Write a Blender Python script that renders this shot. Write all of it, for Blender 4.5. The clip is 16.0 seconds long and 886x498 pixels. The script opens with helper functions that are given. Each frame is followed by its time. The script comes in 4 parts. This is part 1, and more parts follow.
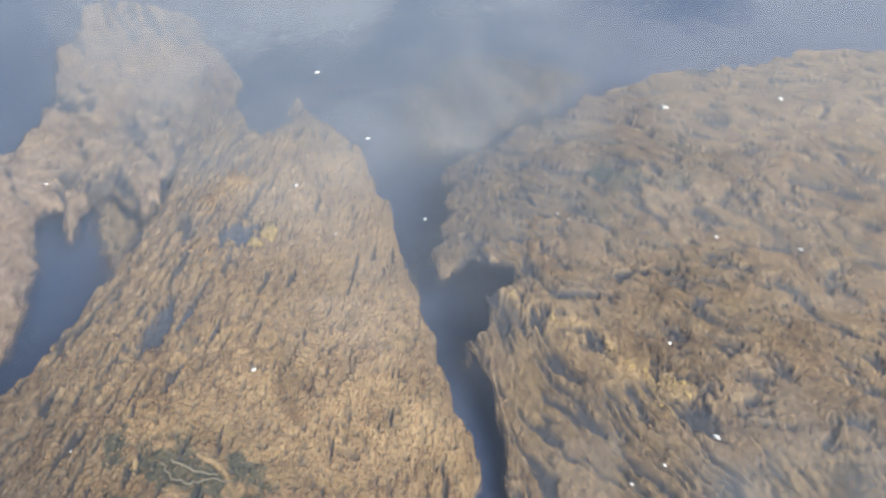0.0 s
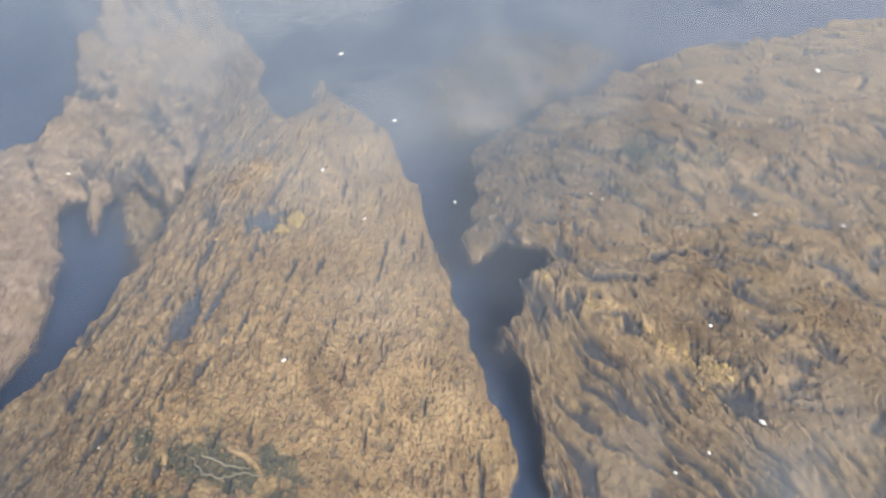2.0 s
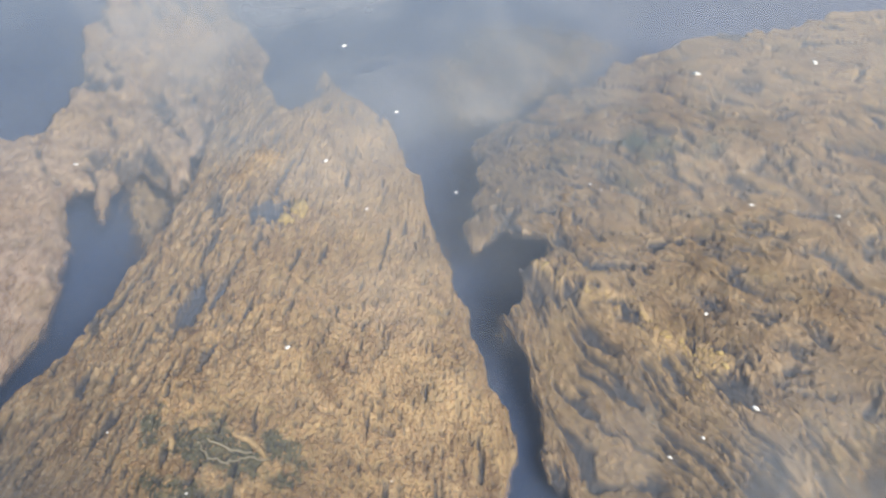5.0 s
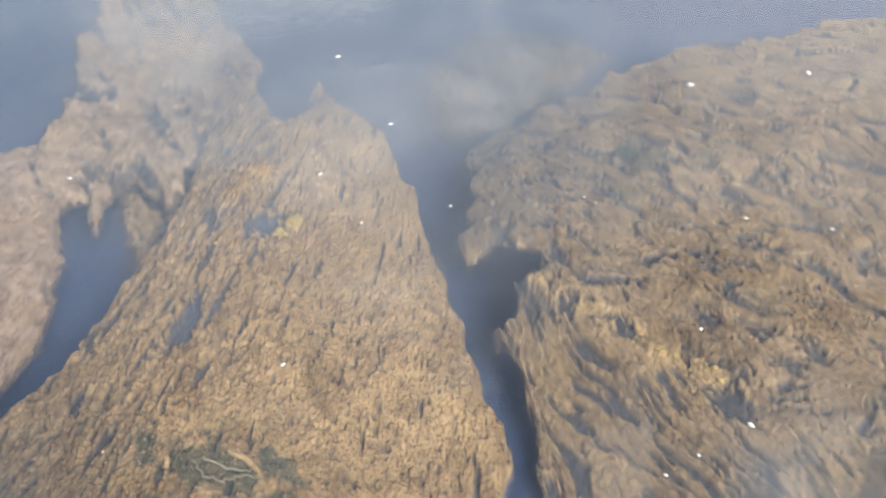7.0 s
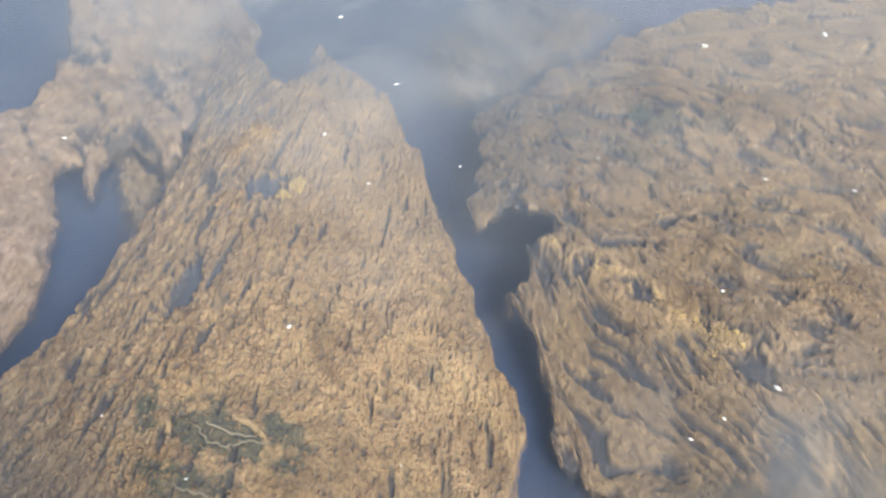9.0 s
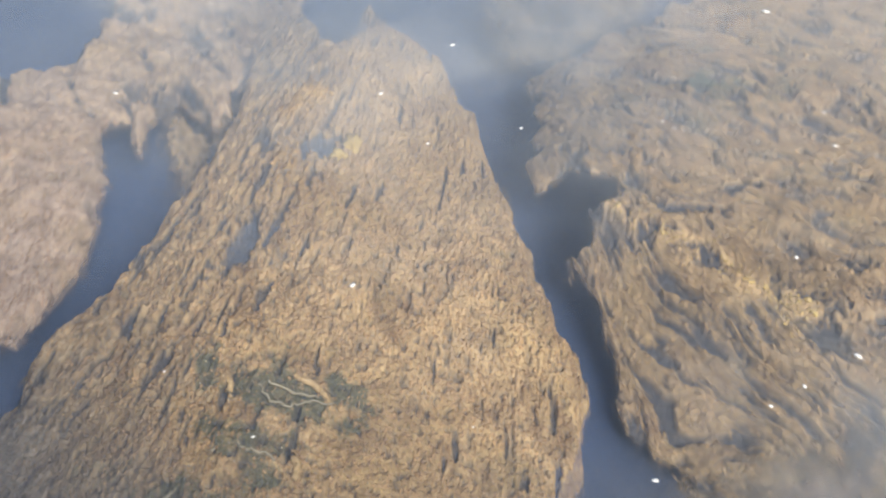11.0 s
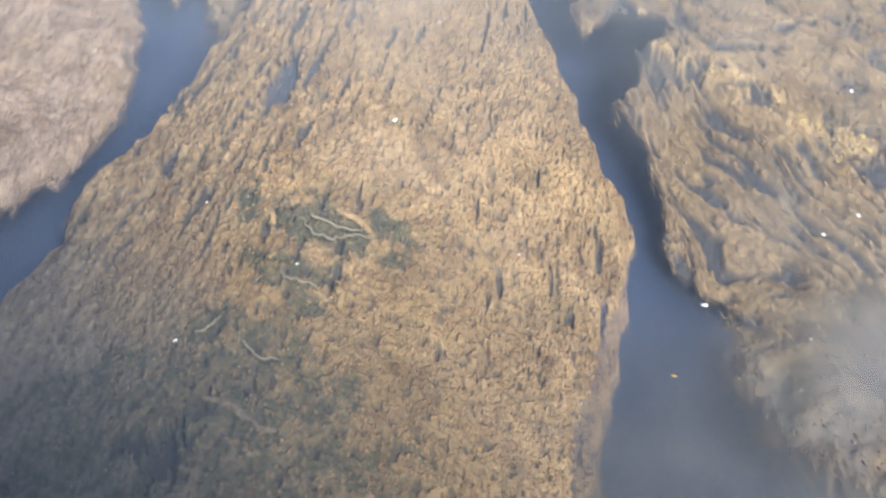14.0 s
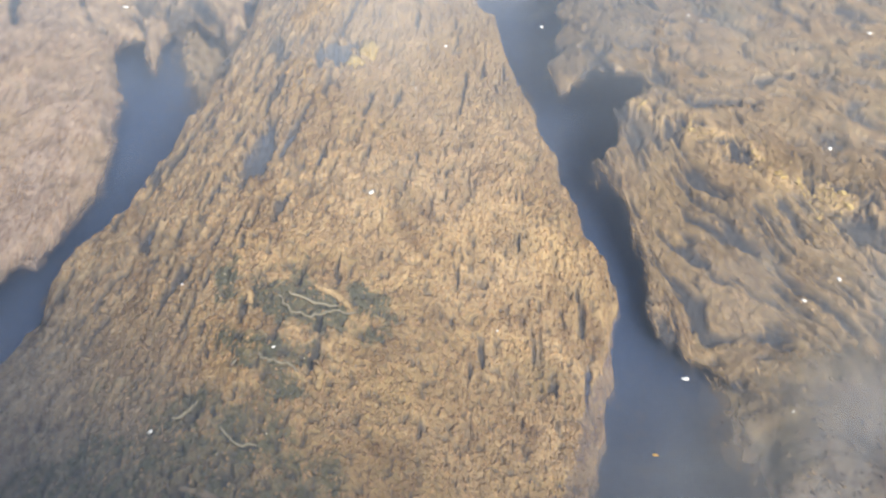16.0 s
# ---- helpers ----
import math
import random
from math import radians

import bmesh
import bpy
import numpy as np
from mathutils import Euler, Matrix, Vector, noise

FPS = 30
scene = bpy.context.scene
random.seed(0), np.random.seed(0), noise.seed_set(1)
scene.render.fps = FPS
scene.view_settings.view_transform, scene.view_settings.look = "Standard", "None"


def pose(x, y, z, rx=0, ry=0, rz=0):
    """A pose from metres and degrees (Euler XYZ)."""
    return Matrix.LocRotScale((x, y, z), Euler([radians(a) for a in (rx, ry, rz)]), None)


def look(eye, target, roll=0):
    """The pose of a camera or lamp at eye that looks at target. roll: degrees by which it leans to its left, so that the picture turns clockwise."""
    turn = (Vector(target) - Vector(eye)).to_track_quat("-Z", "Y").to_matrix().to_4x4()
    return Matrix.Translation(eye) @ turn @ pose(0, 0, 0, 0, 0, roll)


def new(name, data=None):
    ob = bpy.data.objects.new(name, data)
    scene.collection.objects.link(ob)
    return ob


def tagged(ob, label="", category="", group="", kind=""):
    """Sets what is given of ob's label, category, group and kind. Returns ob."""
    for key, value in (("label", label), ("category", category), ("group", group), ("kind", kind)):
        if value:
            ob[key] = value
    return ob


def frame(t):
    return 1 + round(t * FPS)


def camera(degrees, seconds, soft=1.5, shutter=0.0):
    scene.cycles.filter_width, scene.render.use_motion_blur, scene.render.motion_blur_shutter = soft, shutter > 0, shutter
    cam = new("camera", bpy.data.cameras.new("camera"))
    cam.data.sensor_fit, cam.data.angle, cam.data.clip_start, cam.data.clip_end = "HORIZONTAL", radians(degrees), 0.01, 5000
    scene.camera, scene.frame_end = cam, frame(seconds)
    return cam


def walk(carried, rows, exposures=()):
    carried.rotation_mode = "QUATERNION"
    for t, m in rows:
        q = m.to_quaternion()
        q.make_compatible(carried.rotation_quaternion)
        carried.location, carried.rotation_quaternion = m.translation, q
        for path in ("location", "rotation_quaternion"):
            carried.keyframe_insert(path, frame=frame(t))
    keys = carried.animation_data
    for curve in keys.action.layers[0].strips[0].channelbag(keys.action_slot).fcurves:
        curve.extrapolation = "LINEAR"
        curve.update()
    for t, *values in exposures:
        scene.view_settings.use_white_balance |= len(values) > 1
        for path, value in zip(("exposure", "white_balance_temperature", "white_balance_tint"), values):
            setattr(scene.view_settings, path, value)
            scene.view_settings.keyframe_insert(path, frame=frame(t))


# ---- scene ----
cam = camera(40.8, 16.0, soft=2.1)
PATH = [
    (0, (0.085, 0.014, 1.492), (0.017, 1.66, 0.358), 2.2),
    (0.5, (0.053, 0.021, 1.494), (-0.052, 1.669, 0.367), 1.8),
    (1, (0.048, 0.048, 1.48), (-0.066, 1.683, 0.333), 0.8),
    (1.5, (0.083, 0.062, 1.478), (-0.027, 1.699, 0.335), 0.7),
    (2, (0.069, 0.07, 1.462), (-0.039, 1.694, 0.3), 0.3),
    (2.5, (0.074, 0.074, 1.463), (-0.06, 1.689, 0.291), -0.6),
    (3, (0.072, 0.047, 1.462), (-0.062, 1.666, 0.295), -0.4),
    (3.5, (0.074, 0.05, 1.476), (-0.056, 1.662, 0.299), -0.3),
    (4, (0.075, 0.027, 1.47), (-0.056, 1.643, 0.3), 0.0),
    (6.5, (0.084, 0.051, 1.521), (-0.01, 1.658, 0.334), 0.2),
    (7, (0.072, 0.055, 1.517), (-0.03, 1.667, 0.337), 0.3),
    (7.5, (0.058, 0.065, 1.521), (-0.049, 1.669, 0.332), 0.2),
    (8, (0.044, 0.065, 1.484), (-0.042, 1.672, 0.296), 0.8),
    (10.5, (-0.038, 0.146, 1.373), (-0.121, 1.73, 0.155), 0.7),
    (11, (-0.072, 0.108, 1.352), (-0.173, 1.689, 0.131), 1.3),
    (11.5, (-0.062, 0.096, 1.351), (-0.179, 1.659, 0.109), 0.9),
    (12, (-0.092, 0.103, 1.264), (-0.185, 1.637, -0.015), 1.7),
    (12.5, (-0.123, 0.091, 1.248), (-0.239, 1.607, -0.052), 1.1),
    (13, (-0.098, 0.056, 1.214), (-0.245, 1.531, -0.128), 0.7),
    (13.5, (-0.088, 0.046, 1.241), (-0.246, 1.501, -0.122), -0.3),
    (14, (-0.081, 0.064, 1.249), (-0.231, 1.529, -0.105), -0.3),
    (14.5, (-0.092, 0.064, 1.243), (-0.251, 1.529, -0.108), -0.6),
    (15, (-0.113, 0.074, 1.254), (-0.28, 1.534, -0.103), -0.5),
    (15.5, (-0.069, 0.107, 1.278), (-0.23, 1.583, -0.062), -1.4),
    (16, (-0.049, 0.131, 1.295), (-0.203, 1.624, -0.026), -2.0),
]
EXPOSURES = [(0, 0.50, 6150, 10), (1.5, 0.52, 6330, 10), (4, 0.58, 6390, 10), (8, 0.64, 6380, 10), (11, 0.70, 6430, 10), (12, 0.75, 6450, 10), (13.5, 0.95, 6250, 10), (14.5, 0.92, 6200, 10), (16, 0.86, 6450, 10)]
walk(cam, [(t, look(eye, target, roll)) for t, eye, target, roll in PATH], EXPOSURES)

# ---- light ----
SUN_FROM = Vector((0.50, -0.85, 0.84)).normalized()
WATER_Z = 0.03
sun = new("sun", bpy.data.lights.new("sun", "SUN"))
sun.data.energy, sun.data.angle, sun.data.color = 4.3, radians(25.0), (1.0, 0.925, 0.82)
sun.matrix_world = look(SUN_FROM * 20, (0, 0, 0))


def sky_world():
    w = bpy.data.worlds.new("sky")
    w.use_nodes = True
    nt = w.node_tree
    nt.nodes.clear()
    N, L = nt.nodes.new, nt.links.new
    out, bg = N("ShaderNodeOutputWorld"), N("ShaderNodeBackground")
    bg.inputs["Strength"].default_value = 0.15
    sky = N("ShaderNodeTexSky")
    sky.sky_type, sky.sun_disc = "NISHITA", False
    sky.sun_elevation = math.asin(SUN_FROM.z)
    sky.sun_rotation = math.atan2(SUN_FROM.x, SUN_FROM.y)
    tc = N("ShaderNodeTexCoord")

    def mth(op, a, b=None, c=None):
        n = N("ShaderNodeMath")
        n.operation = op
        for i, v in enumerate((a, b, c)):
            if v is None:
                continue
            if hasattr(v, "links"):
                L(v, n.inputs[i])
            else:
                n.inputs[i].default_value = v
        return n.outputs[0]

    def lobe(az, el, wide):
        d = Vector((math.sin(radians(az)) * math.cos(radians(el)), math.cos(radians(az)) * math.cos(radians(el)), math.sin(radians(el))))
        n = N("ShaderNodeVectorMath")
        n.operation = "DOT_PRODUCT"
        L(tc.outputs["Generated"], n.inputs[0])
        n.inputs[1].default_value = d
        m = N("ShaderNodeMapRange")
        m.interpolation_type = "SMOOTHSTEP"
        m.inputs["From Min"].default_value = math.cos(radians(wide))
        m.inputs["From Max"].default_value = 1.0
        L(n.outputs["Value"], m.inputs["Value"])
        return m.outputs[0]

    noise_a = N("ShaderNodeTexNoise")
    noise_a.inputs["Scale"].default_value, noise_a.inputs["Detail"].default_value = 6.5, 4.0
    noise_a.inputs["Distortion"].default_value = 0.6
    mp = N("ShaderNodeMapping")
    mp.inputs["Location"].default_value = (1.3, 0.4, 2.2)
    mp.inputs["Scale"].default_value = (1.0, 1.0, 1.6)
    L(tc.outputs["Generated"], mp.inputs["Vector"])
    L(mp.outputs[0], noise_a.inputs["Vector"])
    # cumulus to the front right and behind, thin haze low over the far side
    cover = mth("ADD", mth("MULTIPLY", lobe(36, 60, 25), 1.35), mth("MULTIPLY", lobe(4, 14, 40), 0.9))
    cover = mth("ADD", cover, mth("MULTIPLY", lobe(-170, 40, 50), 0.9))
    cover = mth("ADD", cover, mth("MULTIPLY", lobe(24, 24, 16), 1.1))
    amount = N("ShaderNodeMapRange")
    amount.interpolation_type = "SMOOTHSTEP"
    amount.inputs["From Min"].default_value, amount.inputs["From Max"].default_value = 0.45, 1.15
    L(mth("MULTIPLY_ADD", noise_a.outputs["Fac"], 1.7, mth("MULTIPLY_ADD", cover, 0.5, -0.54)), amount.inputs["Value"])
    mix = N("ShaderNodeMix")
    mix.data_type = "RGBA"
    L(amount.outputs[0], mix.inputs["Factor"])
    L(sky.outputs[0], mix.inputs[6])
    mix.inputs[7].default_value = (7.2, 7.4, 7.9, 1)
    L(mix.outputs[2], bg.inputs["Color"])
    L(bg.outputs[0], out.inputs["Surface"])
    scene.world = w


sky_world()


# ---- materials ----
class Nodes:
    """Short hand for one node material."""

    def __init__(self, name):
        self.mat = bpy.data.materials.new(name)
        self.mat.use_nodes = True
        self.nt = self.mat.node_tree
        self.nt.nodes.clear()
        self.out = self.n("ShaderNodeOutputMaterial")

    def n(self, kind, **values):
        node = self.nt.nodes.new(kind)
        for k, v in values.items():
            key = k.replace("_", " ")
            if key in node.inputs:
                if hasattr(v, "links"):
                    self.nt.links.new(v, node.inputs[key])
                else:
                    node.inputs[key].default_value = v
        return node

    def link(self, a, b):
        self.nt.links.new(a, b)

    def coords(self, scale=(1, 1, 1), turn=0.0):
        g = self.n("ShaderNodeNewGeometry")
        m = self.n("ShaderNodeMapping")
        m.inputs["Scale"].default_value = scale
        m.inputs["Rotation"].default_value = (0, 0, turn)
        self.link(g.outputs["Position"], m.inputs["Vector"])
        return m.outputs[0]

    def noise(self, vec, scale, detail=4.0, rough=0.55, warp=0.0):
        t = self.n("ShaderNodeTexNoise", Scale=scale, Detail=detail, Roughness=rough, Distortion=warp)
        self.link(vec, t.inputs["Vector"])
        return t.outputs["Fac"]

    def ramp(self, fac, stops):
        r = self.n("ShaderNodeValToRGB")
        e = r.color_ramp.elements
        while len(e) < len(stops):
            e.new(0.5)
        for el, (p, c) in zip(e, stops):
            el.position, el.color = p, (*c, 1)
        self.link(fac, r.inputs["Fac"])
        return r.outputs["Color"]

    def mix(self, fac, a, b, mode="MIX"):
        m = self.n("ShaderNodeMix")
        m.data_type, m.blend_type = "RGBA", mode
        for socket, v in ((m.inputs["Factor"], fac), (m.inputs[6], a), (m.inputs[7], b)):
            if hasattr(v, "links"):
                self.link(v, socket)
            else:
                socket.default_value = (*v, 1) if isinstance(v, tuple) else v
        return m.outputs[2]

    def span(self, fac, lo, hi, a=0.0, b=1.0):
        m = self.n("ShaderNodeMapRange")
        m.interpolation_type = "SMOOTHSTEP"
        for i, v in enumerate((fac, lo, hi, a, b)):
            if hasattr(v, "links"):
                self.link(v, m.inputs[i])
            else:
                m.inputs[i].default_value = v
        return m.outputs[0]

    def attr(self, name):
        a = self.n("ShaderNodeAttribute")
        a.attribute_name = name
        return a.outputs["Fac"]

    def bump(self, height, strength, distance):
        b = self.n("ShaderNodeBump", Strength=strength, Distance=distance)
        self.link(height, b.inputs["Height"])
        return b.outputs["Normal"]

    def done(self, color, rough=0.8, normal=None, spec=0.3):
        p = self.n("ShaderNodeBsdfPrincipled", Roughness=rough)
        p.inputs["Specular IOR Level"].default_value = spec
        if hasattr(color, "links"):
            self.link(color, p.inputs["Base Color"])
        else:
            p.inputs["Base Color"].default_value = (*color, 1)
        if normal is not None:
            self.link(normal, p.inputs["Normal"])
        self.link(p.outputs[0], self.out.inputs["Surface"])
        return self.mat


def patches(m, tone):
    """Uneven thicker and thinner growth, some centimetres across."""
    shade = m.ramp(m.noise(m.coords((1.0, 0.7, 1.0)), 15, 4, 0.6, 0.9), [(0.30, (0.66, 0.61, 0.58)), (0.48, (0.98, 0.97, 0.96)), (0.68, (1.24, 1.23, 1.18))])
    return m.mix(1.0, tone, shade, "MULTIPLY")


def algae_material(name, pale, mid, dark, turn):
    m = Nodes(name)
    pale, mid, dark = [(c[0] * 0.98, c[1] * 1.09, c[2] * 1.32) for c in (pale, mid, dark)]
    world = m.coords()
    along = m.coords((1.0, 0.38, 1.0), turn)
    streak = m.noise(along, 55, 5, 0.6, 0.8)
    fine = m.noise(world, 260, 4, 0.65)
    broad = m.noise(world, 5.5, 4, 0.55, 0.5)
    base = m.ramp(streak, [(0.25, dark), (0.45, mid), (0.68, pale)])
    base = m.mix(m.span(broad, 0.35, 0.7), base, m.mix(0.5, base, (0.27, 0.19, 0.07)))
    base = m.mix(m.span(m.noise(world, 13, 3, 0.5), 0.55, 0.75, 0, 0.55), base, (0.20, 0.145, 0.115))
    speck = m.noise(m.coords((1.0, 0.6, 1.0), turn), 105, 4, 0.7)
    base = m.mix(m.span(speck, 0.58, 0.69, 0, 0.6), base, (0.12, 0.078, 0.05))
    base = m.mix(m.span(speck, 0.40, 0.28, 0, 0.55), base, (0.50, 0.37, 0.20))
    base = m.mix(m.span(m.noise(world, 9, 4, 0.6, 1.0), 0.56, 0.72, 0, 0.3), base, (0.17, 0.14, 0.07))
    base = m.mix(m.attr("gold"), base, m.ramp(streak, [(0.25, (0.35, 0.245, 0.125)), (0.5, (0.54, 0.39, 0.205)), (0.7, (0.64, 0.48, 0.28))]))
    # grey mixed in where the shade of the near left is painted
    base = m.mix(m.attr("silted"), base, m.ramp(streak, [(0.25, (0.080, 0.077, 0.074)), (0.5, (0.175, 0.163, 0.148)), (0.7, (0.30, 0.27, 0.235))]))
    grain = m.ramp(fine, [(0.3, (0.62, 0.62, 0.62)), (0.7, (1.25, 1.25, 1.25))])
    base = m.mix(0.6, base, grain, "MULTIPLY")
    base = patches(m, base)
    green = m.mix(m.noise(world, 70, 4, 0.6), (0.026, 0.048, 0.042), (0.125, 0.128, 0.080))
    base = m.mix(m.attr("green"), base, green)
    # dark silt tone that also paints shade into gaps, slots and pits
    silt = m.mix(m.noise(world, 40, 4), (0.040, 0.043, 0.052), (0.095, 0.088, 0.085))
    base = m.mix(m.attr("gap_dark"), base, silt)
    m.done(base, 0.9, m.bump(m.noise(world, 210, 5, 0.65), 0.6, 0.007), 0.12)
    # the loose fringe lets the water show through
    felt = [n for n in m.nt.nodes if n.type == "BSDF_PRINCIPLED"][0]
    wisps = m.n("ShaderNodeMath")
    wisps.operation = "MULTIPLY_ADD"
    m.link(m.noise(along, 75, 4, 0.6, 0.6), wisps.inputs[0])
    wisps.inputs[1].default_value = -1.1
    m.link(m.attr("thin"), wisps.inputs[2])
    m.link(m.span(wisps.outputs[0], 0.25, -0.45), felt.inputs["Alpha"])
    return m.mat


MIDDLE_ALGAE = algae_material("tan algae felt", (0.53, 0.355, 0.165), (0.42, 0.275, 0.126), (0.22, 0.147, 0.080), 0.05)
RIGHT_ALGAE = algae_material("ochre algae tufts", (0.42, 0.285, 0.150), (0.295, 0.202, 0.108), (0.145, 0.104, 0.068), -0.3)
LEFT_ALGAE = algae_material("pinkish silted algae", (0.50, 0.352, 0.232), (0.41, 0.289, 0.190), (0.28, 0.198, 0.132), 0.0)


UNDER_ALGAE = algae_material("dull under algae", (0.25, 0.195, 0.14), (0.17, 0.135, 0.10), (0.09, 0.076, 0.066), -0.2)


def shaded_left(m, tone, amount):
    """Grey painted in for the shade, more of it towards the near left."""
    split = m.n("ShaderNodeSeparateXYZ")
    m.link(m.coords(), split.inputs[0])
    s = m.n("ShaderNodeMath")
    s.operation = "MULTIPLY_ADD"
    m.link(split.outputs["Y"], s.inputs[0])
    s.inputs[1].default_value = 0.8
    m.link(split.outputs["X"], s.inputs[2])
    return m.mix(m.span(s.outputs[0], 0.62, 0.08, 0, amount), tone, m.mix(0.75, tone, (0.135, 0.138, 0.136)))


def strand_material(name, a, b, grey=0.0, silt=0.0):
    m = Nodes(name)
    a, b = [(c[0] * 0.98, c[1], c[2] * 1.1) for c in (a, b)]
    r = m.n("ShaderNodeNewGeometry").outputs["Random Per Island"]
    tone = m.mix(m.span(r, -0.1, 1.1), a, b)
    tone = m.mix(m.span(m.noise(m.coords(), 6, 3), 0.35, 0.7, 0, 0.5), tone, (0.25, 0.18, 0.075))
    tone = m.mix(m.span(m.noise(m.coords(), 4.5, 3, 0.5, 0.7), 0.46, 0.62, 0, grey), tone, (0.15, 0.16, 0.125))
    spots = m.ramp(m.noise(m.coords(), 150, 4, 0.65), [(0.32, (0.55, 0.55, 0.58)), (0.5, (0.92, 0.92, 0.92)), (0.68, (1.25, 1.22, 1.15))])
    tone = m.mix(0.7, tone, spots, "MULTIPLY")
    tone = patches(m, tone)
    return m.done(shaded_left(m, tone, silt) if silt else tone, 0.9, None, 0.1)


STRAND_MIDDLE = strand_material("tan strands", (0.25, 0.165, 0.085), (0.43, 0.288, 0.15), 0.0, 0.9)
STRAND_RIGHT = strand_material("ochre strands", (0.19, 0.135, 0.08), (0.52, 0.36, 0.185), 0.12)
STRAND_LEFT = strand_material("pinkish strands", (0.24, 0.16, 0.10), (0.38, 0.255, 0.165))


def crumb_material(name, dark, mid, pale, silt=0.0):
    m = Nodes(name)
    r = m.n("ShaderNodeNewGeometry").outputs["Random Per Island"]
    tone = m.ramp(r, [(0.0, dark), (0.3, dark), (0.55, mid), (0.9, pale), (1.0, (pale[0] * 1.1, pale[1] * 1.1, pale[2] * 1.12))])
    tone = m.mix(m.span(m.noise(m.coords(), 9, 4, 0.6, 1.0), 0.52, 0.7, 0, 0.3), tone, (0.17, 0.14, 0.075))
    tone = patches(m, tone)
    return m.done(shaded_left(m, tone, silt) if silt else tone, 0.9, None, 0.15)


CRUMB_MIDDLE = crumb_material("tan crumbs", (0.285, 0.190, 0.104), (0.38, 0.254, 0.134), (0.45, 0.304, 0.162), 1.0)
CRUMB_RIGHT = crumb_material("ochre crumbs", (0.25, 0.175, 0.10), (0.335, 0.228, 0.122), (0.405, 0.28, 0.15))
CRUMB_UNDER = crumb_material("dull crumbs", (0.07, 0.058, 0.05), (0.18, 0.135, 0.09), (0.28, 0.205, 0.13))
CRUMB_LEFT = crumb_material("pinkish crumbs", (0.29, 0.205, 0.143), (0.375, 0.270, 0.187), (0.45, 0.328, 0.229))


def silt_material():
    m = Nodes("blue grey silt")
    w = m.coords()
    c = m.mix(m.span(m.noise(w, 2.6, 5, 0.55, 0.6), 0.35, 0.7), (0.030, 0.042, 0.068), (0.050, 0.060, 0.080))
    c = m.mix(m.span(m.noise(w, 38, 4), 0.5, 0.75, 0, 0.4), c, (0.12, 0.10, 0.075))
    return m.done(c, 0.95, m.bump(m.noise(w, 60, 4), 0.4, 0.01), 0.1)


SILT = silt_material()


def water_material():
    """Clear water: see-through, glossy by Fresnel."""
    m = Nodes("stream water")
    w = m.coords((1, 0.7, 1))
    ripple = m.bump(m.noise(w, 6, 2, 0.5, 0.4), 0.06, 0.02)
    clear = m.n("ShaderNodeBsdfTransparent")
    clear.inputs["Color"].default_value = (0.93, 0.95, 0.97, 1)
    gloss = m.n("ShaderNodeBsdfGlossy", Roughness=0.0)
    m.link(ripple, gloss.inputs["Normal"])
    fres = m.n("ShaderNodeFresnel", IOR=1.55)
    m.link(ripple, fres.inputs["Normal"])
    top = m.n("ShaderNodeMixShader")
    m.link(fres.outputs[0], top.inputs[0])
    m.link(clear.outputs[0], top.inputs[1])
    m.link(gloss.outputs[0], top.inputs[2])
    m.link(top.outputs[0], m.out.inputs["Surface"])
    return m.mat


WATER = water_material()


